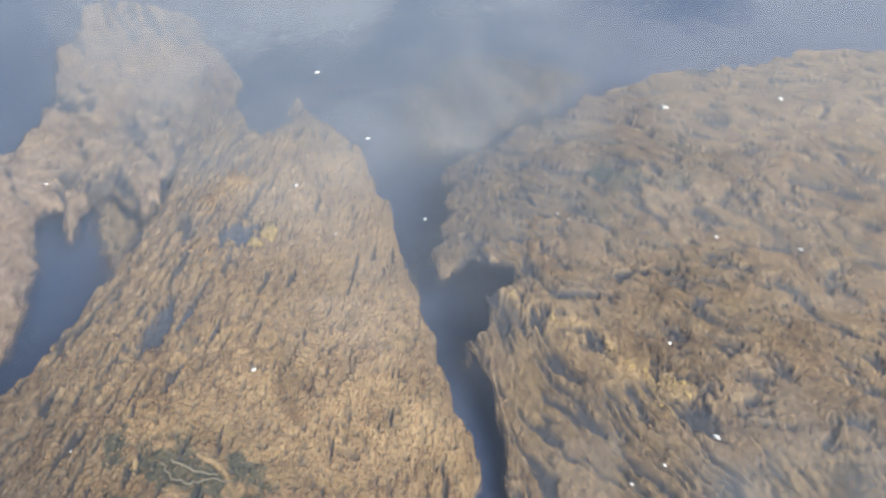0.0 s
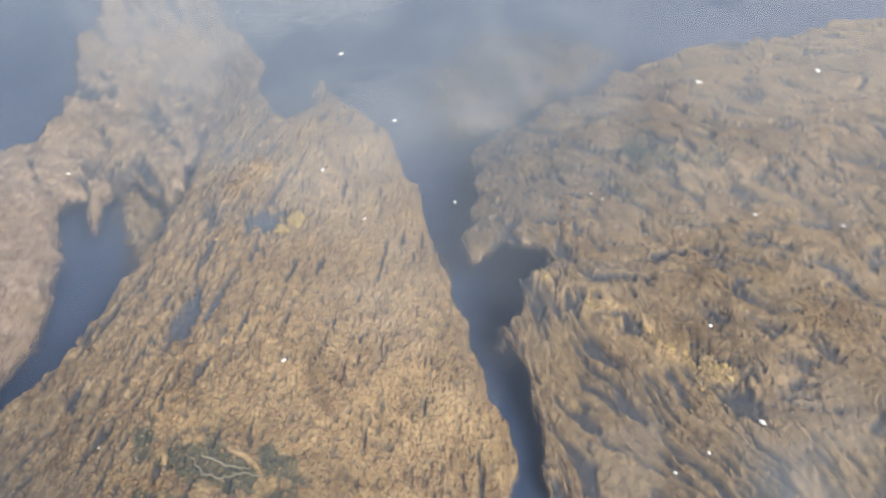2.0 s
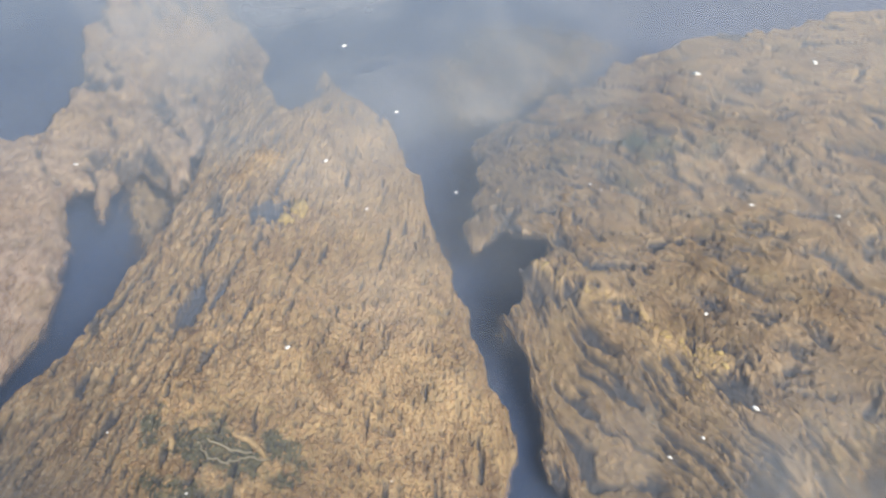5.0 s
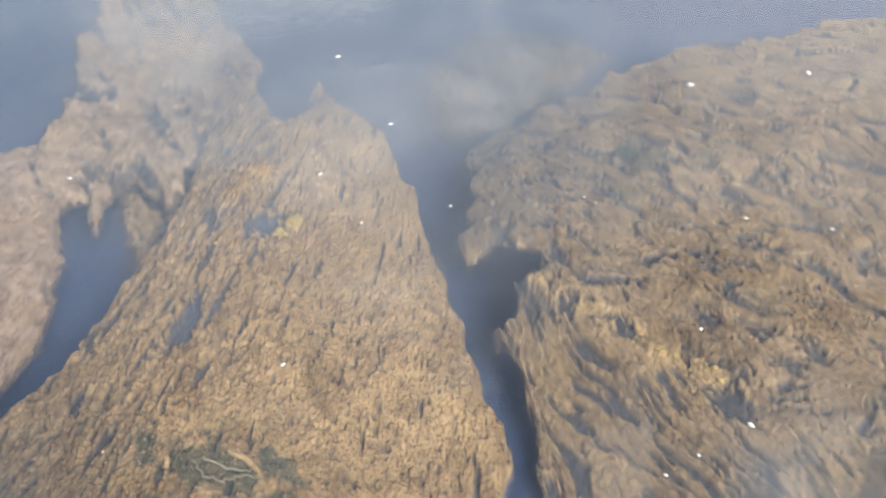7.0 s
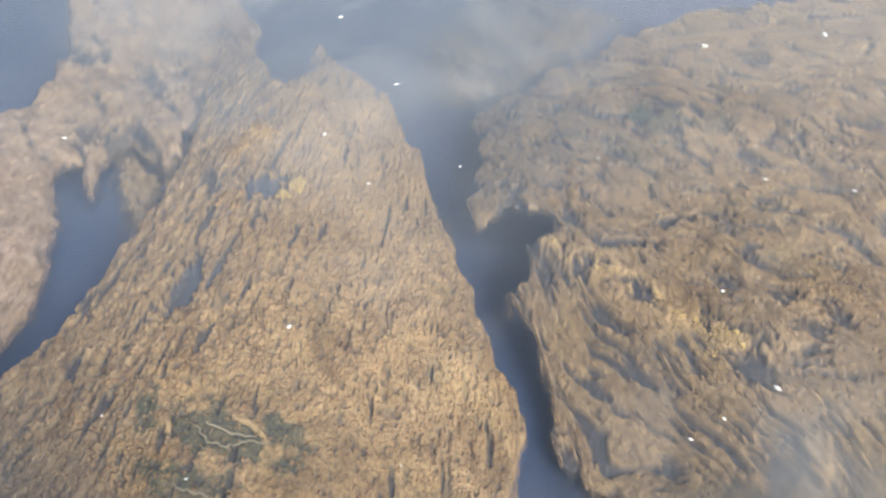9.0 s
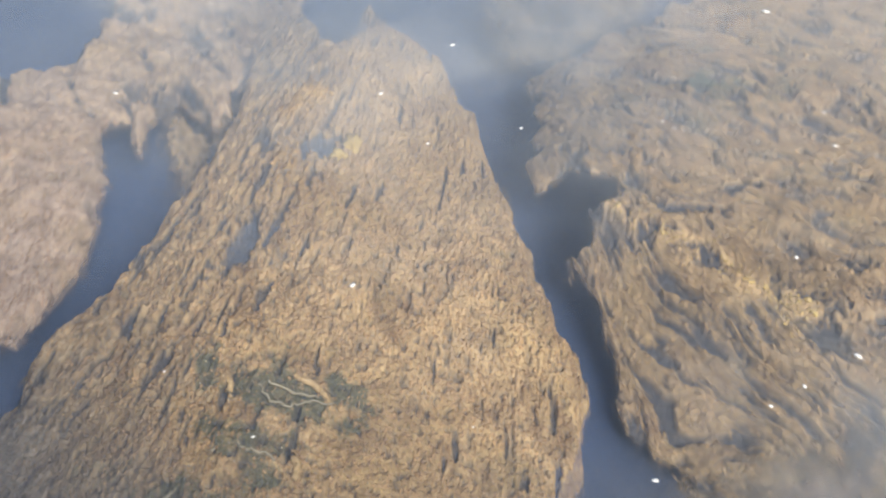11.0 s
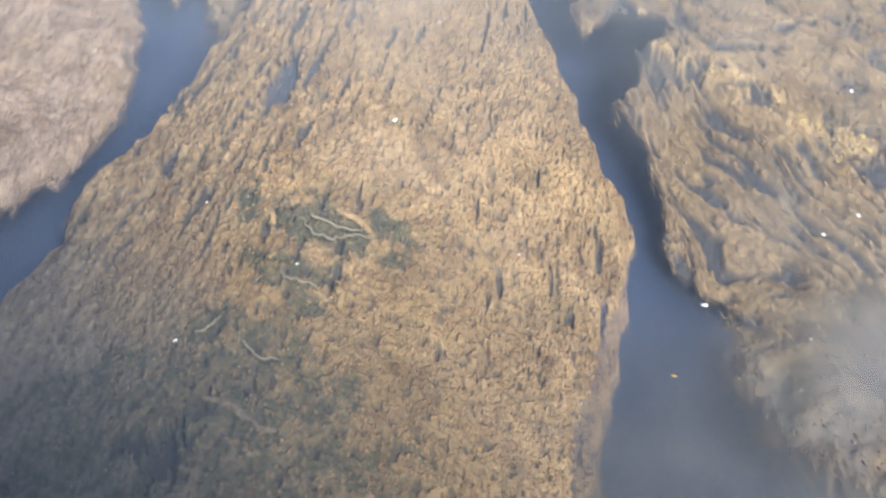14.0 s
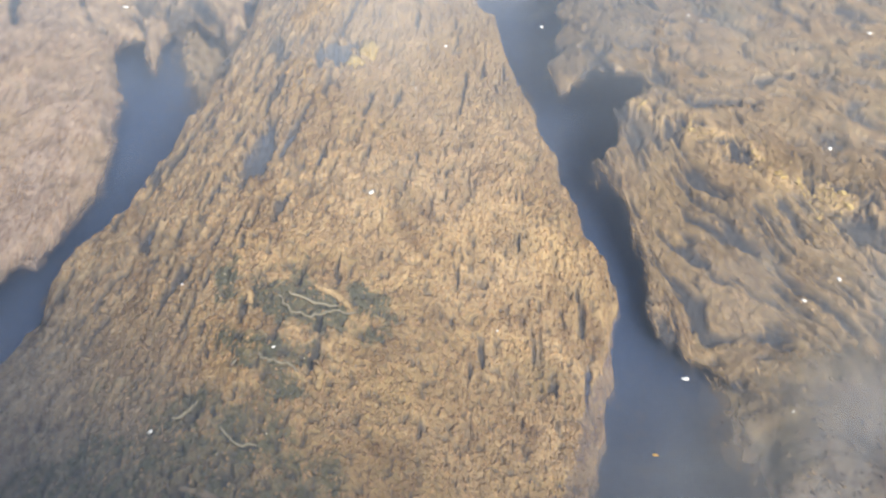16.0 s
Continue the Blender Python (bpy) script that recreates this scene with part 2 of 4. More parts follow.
def haze_material(name, tone, thin, thick, near=None, far=None, body=False, deep=None):
    """Haze of the water painted on a sheet: mostly see-through, scatters a little blue-grey light. Between near and far
    (y) it grows to its full thickness, it thins over the shallows at the right, and more is painted at the near left
    and near right, for mirrored sky and cloud.
    """
    m = Nodes(name)
    clear, grey = m.n("ShaderNodeBsdfTransparent"), m.n("ShaderNodeBsdfDiffuse")
    grey.inputs["Color"].default_value = (*tone, 1)
    if deep is not None:
        place = m.n("ShaderNodeSeparateXYZ")
        m.link(m.coords((1, 1, 1), radians(-40)), place.inputs[0])
        # greyer at the near right
        m.link(m.mix(m.span(place.outputs["Y"], 1.25, 0.85), tone, deep), grey.inputs["Color"])
    mix = m.n("ShaderNodeMixShader")
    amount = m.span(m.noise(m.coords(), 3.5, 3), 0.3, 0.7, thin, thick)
    if near is not None:
        split = m.n("ShaderNodeSeparateXYZ")
        m.link(m.coords(), split.inputs[0])
        X, Y = split.outputs["X"], split.outputs["Y"]

        def mth(op, p, q):
            n = m.n("ShaderNodeMath")
            n.operation = op
            for i, v in enumerate((p, q)):
                if hasattr(v, "links"):
                    m.link(v, n.inputs[i])
                else:
                    n.inputs[i].default_value = v
            return n.outputs[0]

        # far haze, painted in place of the sky mirrored at a flat angle
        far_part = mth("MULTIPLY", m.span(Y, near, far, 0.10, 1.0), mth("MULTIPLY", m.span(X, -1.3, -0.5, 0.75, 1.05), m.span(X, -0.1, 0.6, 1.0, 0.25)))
        # bluish haze painted for the sky mirrored at the near left
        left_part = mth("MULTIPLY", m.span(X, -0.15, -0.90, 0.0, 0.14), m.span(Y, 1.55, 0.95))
        # pale wisps painted for the cloud mirrored at the near right
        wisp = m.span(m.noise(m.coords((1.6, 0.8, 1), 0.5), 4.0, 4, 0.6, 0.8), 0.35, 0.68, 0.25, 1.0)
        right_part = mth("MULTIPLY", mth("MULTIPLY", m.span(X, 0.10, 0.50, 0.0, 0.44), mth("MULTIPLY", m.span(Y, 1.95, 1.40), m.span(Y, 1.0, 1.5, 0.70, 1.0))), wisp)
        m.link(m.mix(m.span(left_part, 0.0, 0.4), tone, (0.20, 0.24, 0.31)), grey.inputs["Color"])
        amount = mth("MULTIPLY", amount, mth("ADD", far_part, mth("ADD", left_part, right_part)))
    if body:
        n = m.n("ShaderNodeMath")
        n.operation = "MULTIPLY"
        m.link(amount, n.inputs[0])
        m.link(m.attr("body"), n.inputs[1])
        amount = n.outputs[0]
    m.link(amount, mix.inputs[0])
    m.link(clear.outputs[0], mix.inputs[1])
    m.link(grey.outputs[0], mix.inputs[2])
    m.link(mix.outputs[0], m.out.inputs["Surface"])
    return m.mat


MURK = haze_material("deep water haze", (0.077, 0.114, 0.212), 0.30, 0.45, deep=(0.088, 0.096, 0.112))
TUFT_HAZE = haze_material("haze among tufts", (0.112, 0.132, 0.170), 0.10, 0.28, body=True)
HOLLOW_HAZE = haze_material("haze in hollows", (0.110, 0.138, 0.190), 0.45, 0.64, body=True)
FAR_HAZE = haze_material("pale painted haze", (0.230, 0.258, 0.292), 0.40, 0.60, 1.55, 3.5)


def stone_material(name, a, b, c):
    m = Nodes(name)
    w = m.coords()
    col = m.mix(m.span(m.noise(w, 30, 5, 0.6), 0.35, 0.65), a, b)
    col = m.mix(m.span(m.noise(w, 120, 4), 0.55, 0.7, 0, 0.7), col, c)
    return m.done(col, 0.8, m.bump(m.noise(w, 150, 5), 0.7, 0.006), 0.3)


YELLOW_STONE = stone_material("yellow algae stone", (0.42, 0.305, 0.11), (0.56, 0.425, 0.16), (0.28, 0.19, 0.08))
SHADE_WALL_STONE = stone_material("grey shade wall stone", (0.26, 0.25, 0.23), (0.36, 0.34, 0.31), (0.15, 0.15, 0.14))
FOAM = stone_material("off-white foam", (0.66, 0.64, 0.59), (0.74, 0.73, 0.68), (0.56, 0.51, 0.42))
PALE_TUBE = stone_material("pale silted tube", (0.25, 0.225, 0.155), (0.33, 0.29, 0.20), (0.17, 0.155, 0.11))
GREY_SPECK = stone_material("grey silt speck", (0.17, 0.17, 0.165), (0.24, 0.235, 0.22), (0.10, 0.10, 0.10))
DULL_FINGER = stone_material("dull silted finger", (0.19, 0.155, 0.115), (0.25, 0.20, 0.14), (0.13, 0.11, 0.09))
GRIT = stone_material("pale grit", (0.60, 0.50, 0.30), (0.75, 0.68, 0.50), (0.45, 0.33, 0.15))
LEAF = stone_material("orange leaf", (0.42, 0.25, 0.08), (0.50, 0.33, 0.12), (0.30, 0.17, 0.06))


# ---- shapes of the bed ----
def grain2(x, y, seed):
    """Gradient noise in the plane, about -1 to 1."""
    xi, yi = np.floor(x).astype(np.int64), np.floor(y).astype(np.int64)
    fx, fy = x - xi, y - yi
    ux, uy = fx * fx * fx * (fx * (fx * 6 - 15) + 10), fy * fy * fy * (fy * (fy * 6 - 15) + 10)

    def corner(i, j):
        h = ((xi + i) * 374761393 + (yi + j) * 668265263 + seed * 974634777) & 0xFFFFFFFF
        h = ((h ^ (h >> 13)) * 1274126177) & 0xFFFFFFFF
        a = ((h ^ (h >> 16)) & 0xFFFF) * (2 * np.pi / 65536)
        return np.cos(a) * (fx - i) + np.sin(a) * (fy - j)

    lo = corner(0, 0) * (1 - ux) + corner(1, 0) * ux
    hi = corner(0, 1) * (1 - ux) + corner(1, 1) * ux
    return (lo * (1 - uy) + hi * uy) * 1.5


def layers(x, y, seed, octaves=4, gain=0.5):
    total, amp = 0.0, 1.0
    for k in range(octaves):
        total = total + amp * grain2(x * 2 ** k + 17.3 * k, y * 2 ** k - 9.1 * k, seed + k)
        amp *= gain
    return total


def ease(v, lo, hi):
    t = np.clip((v - lo) / (hi - lo), 0, 1)
    return t * t * (3 - 2 * t)


def inside(x, y, outline):
    """Distance to an outline, positive inside it."""
    p = np.array(outline)
    best, odd = np.full(x.shape, 1e9), np.zeros(x.shape, bool)
    for (ax, ay), (bx, by) in zip(p, np.roll(p, -1, 0)):
        dx, dy = bx - ax, by - ay
        t = np.clip(((x - ax) * dx + (y - ay) * dy) / (dx * dx + dy * dy), 0, 1)
        best = np.minimum(best, np.hypot(x - ax - t * dx, y - ay - t * dy))
        cross = (ay > y) != (by > y)
        odd ^= cross & (x < ax + (y - ay) * dx / (dy if dy else 1e-9))
    return np.where(odd, best, -best)


def bed_height(x, y):
    z = -0.36 + 0.035 * layers(x * 1.3, y * 1.1, 3, 3) + 0.012 * layers(x * 14, y * 6, 8, 3)
    z = z + 0.10 * np.exp(-((x + 0.85) / 0.12) ** 2 - ((y - 2.62) / 0.25) ** 2)
    return z - 0.25 * ease(np.hypot(x, y - 2), 4, 30)


MIDDLE = [(0.06, 0.60), (0.075, 1.20), (0.083, 1.33), (0.098, 1.45), (0.092, 1.51), (0.103, 1.60), (0.114, 1.70), (0.112, 1.79), (0.085, 1.86), (0.045, 1.95), (0.012, 2.03),
          (-0.002, 2.09), (-0.03, 2.18), (-0.065, 2.29), (-0.105, 2.42), (-0.15, 2.56), (-0.195, 2.70), (-0.25, 2.84), (-0.32, 2.91), (-0.40, 2.96), (-0.46, 3.10), (-0.50, 3.06), (-0.49, 2.90),
          (-0.51, 2.80), (-0.57, 2.87), (-0.61, 3.03), (-0.70, 3.14), (-0.81, 3.32), (-0.95, 3.50), (-1.08, 3.68), (-1.05, 3.3), (-0.80, 2.96), (-0.735, 2.58), (-0.73, 2.40), (-0.765, 2.25), (-0.80, 2.10), (-0.822, 1.97),
          (-0.84, 1.88), (-0.885, 1.80), (-0.962, 1.72), (-0.965, 1.66), (-0.945, 1.57), (-0.99, 1.46), (-1.04, 1.25), (-1.07, 1.0), (-1.06, 0.60)]
LEFT = [(-0.70, 3.45), (-0.95, 3.9), (-1.36, 3.85), (-1.34, 3.45), (-1.24, 3.10), (-1.195, 2.92), (-1.205, 2.80), (-1.25, 2.66), (-1.6, 2.45), (-1.68, 2.36), (-1.71, 1.9), (-1.64, 1.5), (-1.70, 1.1), (-1.55, 1.12), (-1.32, 1.25), (-1.12, 1.50),
        (-1.01, 1.614), (-0.96, 1.69), (-0.92, 1.81), (-0.906, 1.91), (-0.915, 2.0), (-0.905, 2.06), (-0.925, 2.12), (-0.945, 2.225), (-0.980, 2.34), (-0.992, 2.46), (-0.945, 2.36), (-0.918, 2.335), (-0.90, 2.36),
        (-0.925, 2.50), (-0.89, 2.56), (-0.82, 2.50), (-0.775, 2.42), (-0.75, 2.50), (-0.74, 2.64), (-0.70, 2.80), (-0.66, 3.05)]
RIGHT = [(-0.031, 2.19), (-0.007, 2.18), (0.021, 2.22), (0.061, 2.215), (0.107, 2.20), (0.141, 2.17), (0.15, 2.145), (0.101, 2.118), (0.115, 2.07), (0.098, 2.035), (0.036, 2.062), (0.056, 1.995), (0.094, 1.94),
         (0.114, 1.895), (0.108, 1.875), (0.135, 1.81), (0.152, 1.745), (0.149, 1.69), (0.162, 1.63), (0.22, 1.57), (0.36, 1.45), (0.45, 1.2), (0.60, 0.97), (0.9, 0.94), (1.3, 1.0),
         (1.46, 1.6), (1.42, 2.2), (1.55, 2.9), (1.5, 3.75), (1.2, 3.70), (1.07, 3.66), (0.91, 3.53), (0.75, 3.50), (0.62, 3.45), (0.51, 3.355), (0.356, 3.26), (0.27, 3.08), (0.156, 3.01), (0.08, 2.86),
         (-0.026, 2.85), (-0.035, 2.72), (-0.007, 2.66), (-0.026, 2.51), (-0.03, 2.367), (-0.059, 2.302), (-0.045, 2.243)]


class Mat:
    """What the mats share: the current's direction, read from the stream lines."""
    fray, pit, tousle, saw, feather, deep, sink = 1.2, 0.022, 0.15, 1.0, 0.035, 1.0, 0.030

    def turn(self, x, y):
        e = 0.004
        u = self.stream(x, y)[0]
        gx, gy = self.stream(x + e, y)[0] - u, self.stream(x, y + e)[0] - u
        return np.arctan2(np.maximum(gx, 0.25 * e), -gy)

    def lengthen(self, x, y):
        return np.ones_like(x)

    def grey(self, x, y):
        return np.zeros_like(x)

    def fade(self, x, y):
        return np.zeros_like(x)

    def gold(self, x, y):
        return np.zeros_like(x)

    def mess(self, x, y):
        return np.full_like(x, 0.13)


class Middle(Mat):
    fray, feather, deep = 0.75, 0.03, 0.95
    outline, seed, cell, lip = MIDDLE, 21, 0.0027, 0.06
    box, curl, pit, saw = (-1.12, 0.17, 0.62, 3.7), 0.055, 0.015, 0.5

    # slots and holes: x, y, half length along the current, half width
    holes = [(-0.580, 1.893, 0.105, 0.031), (-0.493, 1.852, 0.034, 0.010), (-0.527, 1.797, 0.020, 0.007), (-0.461, 1.803, 0.030, 0.009), (-0.406, 1.968, 0.026, 0.010),
             (-0.296, 1.874, 0.050, 0.009), (-0.181, 1.894, 0.055, 0.008), (-0.245, 1.829, 0.050, 0.006), (-0.070, 1.643, 0.030, 0.006), (-0.040, 1.572, 0.032, 0.010),
             (-0.146, 1.369, 0.045, 0.008), (-0.476, 2.258, 0.058, 0.044), (-0.535, 1.112, 0.035, 0.018), (-0.333, 2.546, 0.045, 0.018), (-0.645, 1.711, 0.045, 0.012), (-0.691, 1.668, 0.050, 0.010),
             (-0.550, 1.258, 0.022, 0.018), (-0.533, 2.84, 0.06, 0.030), (-0.150, 1.683, 0.012, 0.018), (-0.013, 1.780, 0.022, 0.006), (-0.079, 1.516, 0.020, 0.007), (-0.310, 1.693, 0.014, 0.006),
             (-0.460, 1.239, 0.014, 0.016), (-0.477, 1.161, 0.016, 0.020), (-0.570, 1.035, 0.055, 0.034), (-0.473, 1.302, 0.012, 0.012), (-0.62, 1.06, 0.02, 0.03)]

    def lengthen(self, x, y):
        return 1 + 1.2 * ease(-x, 0.30, 0.62)

    def grey(self, x, y):
        # greys the left flank and paints shade into the near left
        return np.clip(ease(-x + 0.15 * layers(x * 4, y * 4, 91, 2), 0.40, 0.90) * 0.35 + 0.85 * ease(0.62 - x - 0.8 * y + 0.08 * layers(x * 6, y * 6, 95, 3), 0.05, 0.55), 0, 0.9)

    def gold(self, x, y):
        return 0.30 * ease(layers(x * 7, y * 5, 93, 3), 0.30, 0.75) * ease(x, -0.6, -0.3) + 0.5 * ease(y, 2.0, 2.6)

    def stream(self, x, y):
        return (x + 0.2) * np.exp(0.33 * (y - 2)), y

    def top(self, x, y):
        d = x + 0.52
        z = -0.035 - np.where(d > 0, 0.28 * d * d / (d + 0.10), 0.42 * d * d / (0.12 - d))
        z = z - 0.09 * ease(y, 2.5, 3.4) - 0.05 * ease(1.45 - y, 0, 0.6) * ease(-x, 0.3, 0.9)
        return z - 0.11 * ease(x, -0.5, 0.05) * ease(2.0 - y, 0, 0.7)

    def relief(self, x, y, u, v, sd):
        left = ease(-x, 0.30, 0.62) * (0.25 + 0.75 * ease(y, 1.25, 1.65))
        ridge = layers(u * 36 + 0.5 * grain2(x * 9, y * 9, 33), v * 9, 31, 3, 0.6) * 0.008 * (0.25 + 1.0 * left)
        felt = layers(u * 100, v * 55, 41, 3, 0.6) * 0.0024 + layers(u * 42, v * 30, 43, 2, 0.6) * 0.0018
        big = layers(x * 6, y * 4, 51, 2) * 0.012 + layers(x * 60, y * 45, 53, 3, 0.65) * 0.0035 * ease(-x, 0.25, 0.6)
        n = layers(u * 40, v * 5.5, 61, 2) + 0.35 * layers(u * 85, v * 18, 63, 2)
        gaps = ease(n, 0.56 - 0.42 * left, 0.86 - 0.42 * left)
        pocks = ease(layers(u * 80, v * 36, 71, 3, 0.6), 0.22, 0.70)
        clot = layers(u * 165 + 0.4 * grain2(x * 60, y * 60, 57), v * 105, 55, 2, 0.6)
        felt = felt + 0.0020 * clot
        # the creases between clots are darkened in the colour as well
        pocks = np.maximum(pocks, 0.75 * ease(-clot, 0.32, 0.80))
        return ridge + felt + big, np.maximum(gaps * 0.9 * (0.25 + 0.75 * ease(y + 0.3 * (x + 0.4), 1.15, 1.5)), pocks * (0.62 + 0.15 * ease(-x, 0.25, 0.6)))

    def tint(self, x, y):
        n = 0.085 * layers(x * 15, y * 13, 81, 5, 0.65)
        a = 0.130 - np.hypot((x + 0.424) * 0.8, (y - 1.523) * 1.7) + n
        b = 0.10 - np.hypot((x + 0.461), (y - 1.382) * 1.4) + n
        c = 0.17 - np.hypot((x + 0.498), (y - 1.187) * 1.2) + n
        d = 0.36 - np.hypot((x + 0.580) * 0.8, (y - 0.986)) + n
        e = 0.040 - np.hypot(x + 0.465, (y - 1.525) * 0.8) + 0.6 * n
        h = 0.065 - np.minimum(np.hypot((x + 0.575) * 0.9, y - 1.045), 0.02 + np.hypot(x + 0.485, 1.3 * (y - 1.075))) + 0.7 * n
        mottle = 0.80 + 0.45 * ease(layers(x * 34, y * 26, 85, 3, 0.65), -0.35, 0.45)
        return np.clip(mottle * np.maximum.reduce([ease(e, 0, 0.02), ease(h, 0, 0.03), ease(a, 0, 0.05) * 0.9, ease(b, 0, 0.04) * 0.7, ease(c, 0, 0.08) * 0.65, ease(d, 0, 0.14) * 0.7]), 0, 0.85)


class Left(Mat):
    fray, feather, sink = 0.8, 0.04, 0.010
    outline, seed, cell, lip, holes = LEFT, 121, 0.0044, 0.06, [(-0.935, 2.927, 0.12, 0.022), (-0.744, 2.755, 0.12, 0.020), (-1.001, 2.593, 0.05, 0.030), (-0.906, 2.575, 0.06, 0.030), (-0.86, 2.95, 0.06, 0.014), (-0.955, 2.10, 0.018, 0.012)]
    box, curl, pit, saw = (-1.75, -0.62, 0.9, 3.95), 0.05, 0.014, 0.3

    def stream(self, x, y):
        far = np.clip(y - 2.2, 0, 3)
        return x + 0.10 * y + 0.42 * far * far / (far + 0.25) + 0.03 * grain2(x * 5, y * 3, 7), y

    def top(self, x, y):
        return -0.10 - 0.04 * ease(x, -1.2, -0.9) - 0.09 * ease(y, 2.5, 3.6) + 0.02 * grain2(x * 3, y * 3, 5)

    def relief(self, x, y, u, v, sd):
        soft = layers(u * 22, v * 8, 131, 3) * 0.006 + layers(u * 80, v * 40, 133, 2) * 0.003
        far = ease(y, 2.2, 2.6)
        n = layers(u * 14, v * 2.8, 141, 3)
        return soft + 0.007 * far * layers(u * 17, v * 4, 137, 3, 0.6) + (0.0018 + 0.0022 * far) * layers(x * 70, y * 45, 135, 3, 0.65), ease(n + 0.3 * far * layers(x * 30, y * 16, 145, 2), 0.80 - 0.62 * far, 1.20 - 0.45 * far)

    def gold(self, x, y):
        return 0.45 * ease(y, 2.1, 2.7)

    def tint(self, x, y):
        return np.zeros_like(x)


class Right(Mat):
    fray, tousle, feather, sink = 0.8, 0.5, 0.018, 0.012
    outline, seed, cell, lip = RIGHT, 221, 0.0034, 0.02
    box, curl, pit, saw = (-0.12, 1.62, 0.90, 3.85), 0.03, 0.013, 0.6
    holes = [(0.755, 2.41, 0.13, 0.020), (0.677, 2.51, 0.05, 0.016), (0.47, 2.01, 0.07, 0.012), (0.367, 2.60, 0.035, 0.018), (0.571, 2.57, 0.035, 0.022), (0.678, 2.66, 0.03, 0.016),
             (0.494, 2.58, 0.03, 0.014), (0.822, 3.09, 0.06, 0.025), (0.333, 2.124, 0.035, 0.010), (0.17, 2.30, 0.03, 0.012), (0.161, 2.39, 0.03, 0.010), (0.325, 1.83, 0.06, 0.008),
             (0.353, 1.775, 0.06, 0.008), (0.31, 1.80, 0.05, 0.007), (0.145, 2.055, 0.06, 0.022), (0.88, 2.16, 0.09, 0.014)]

    def mess(self, x, y):
        return 0.06 + 0.60 * ease(-self.below(x, y), -0.03, 0.12)

    def lengthen(self, x, y):
        return 1.2 + 0.3 * ease(-self.below(x, y), -0.05, 0.10)

    def stream(self, x, y):
        wild = ease(-self.below(x, y), -0.03, 0.15)
        wx = (0.012 + 0.03 * wild) * layers(x * 6, y * 4.5, 207, 3)
        q = self.off_edge(x, y)
        return x + 0.298 * y + 0.40 * (y - 2.0) * ease(q, 0.0, 0.25) + wx, y + 0.06 * wild * grain2(x * 4, y * 4, 209)

    def turn(self, x, y):
        # along the channel at its edge, slanting over the middle of the flank
        c = 0.30 + 0.60 * ease(self.off_edge(x, y), 0.0, 0.12) - 0.35 * ease(x, 0.36, 0.55)
        return np.arctan2(-1.0, c) + 0.5 * (1 - ease(self.below(x, y), -0.1, 0.02)) * layers(x * 4.5, y * 3.5, 213, 2)

    def top(self, x, y):
        s = self.below(x, y)
        z = -0.035 - 0.10 * ease(y - 0.5 * x, 2.25, 3.1) - 0.05 * ease(0.10 - x, 0, 0.15) + 0.018 * layers(x * 3.5, y * 3, 205, 2)
        k = 1.25 - 0.65 * ease(x, 0.15, 0.50)
        return z - 0.02 * ease(s, -0.1, 0.0) - 0.17 * (1 - np.exp(-k * np.maximum(s, 0) ** 1.3 / 0.12))

    def off_edge(self, x, y):
        """Distance from the edge along the channel."""
        return x - 0.04 - 0.298 * (2.056 - y)

    def below(self, x, y):
        """Distance down the flank from the golden crest."""
        return -(0.577 * (x - 0.26) + 0.816 * (y - 2.005)) + 0.012 * grain2(x * 8, y * 8, 211)

    def relief(self, x, y, u, v, sd):
        flank = ease(self.below(x, y), -0.02, 0.06)
        tuft = layers(u * 17, v * (11 - 5 * flank), 231, 3, 0.6) * 0.005 + layers(x * 85, y * 65, 233, 3, 0.7) * 0.0024
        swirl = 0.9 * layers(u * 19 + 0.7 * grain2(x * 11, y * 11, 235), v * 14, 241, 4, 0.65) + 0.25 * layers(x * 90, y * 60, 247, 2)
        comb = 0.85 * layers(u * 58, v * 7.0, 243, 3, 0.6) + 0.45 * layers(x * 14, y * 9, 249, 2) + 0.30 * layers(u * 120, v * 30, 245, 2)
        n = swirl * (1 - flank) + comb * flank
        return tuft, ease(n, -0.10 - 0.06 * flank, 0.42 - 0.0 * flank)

    def fade(self, x, y):
        return ease(1.68 - y + 0.17 * (x - 0.30) + 0.09 * layers(x * 9 + y * 4, y * 5, 261, 3), 0, 0.38)

    def gold(self, x, y):
        n = 0.02 * layers(x * 20, y * 20, 271, 3)
        ridge = np.exp(-((y - 2.12 + 0.7 * (x - 0.11) + n) / 0.034) ** 2) * ease(x, 0.05, 0.15) * ease(-x, -0.58, -0.46)
        return np.clip(0.8 * ridge + 0.5 * np.exp(-(((x - 0.48) / 0.05) ** 2 + ((y - 1.83) / 0.05) ** 2)) + 0.25 * ease(layers(x * 9, y * 7, 273, 3), 0.35, 0.7) + 0.45 * ease(x + 0.15 * layers(x * 4, y * 4, 275, 2), 0.75, 1.1) * ease(y, 2.4, 2.9), 0, 0.85)

    def tint(self, x, y):
        return 0.25 * ease(layers(x * 7, y * 7, 251, 2), 0.35, 0.7) + 0.85 * np.exp(-((x - 0.38) / 0.26) ** 2 - ((y - 2.65) / 0.33) ** 2) * ease(layers(x * 9, y * 6, 253, 3), -0.2, 0.6)


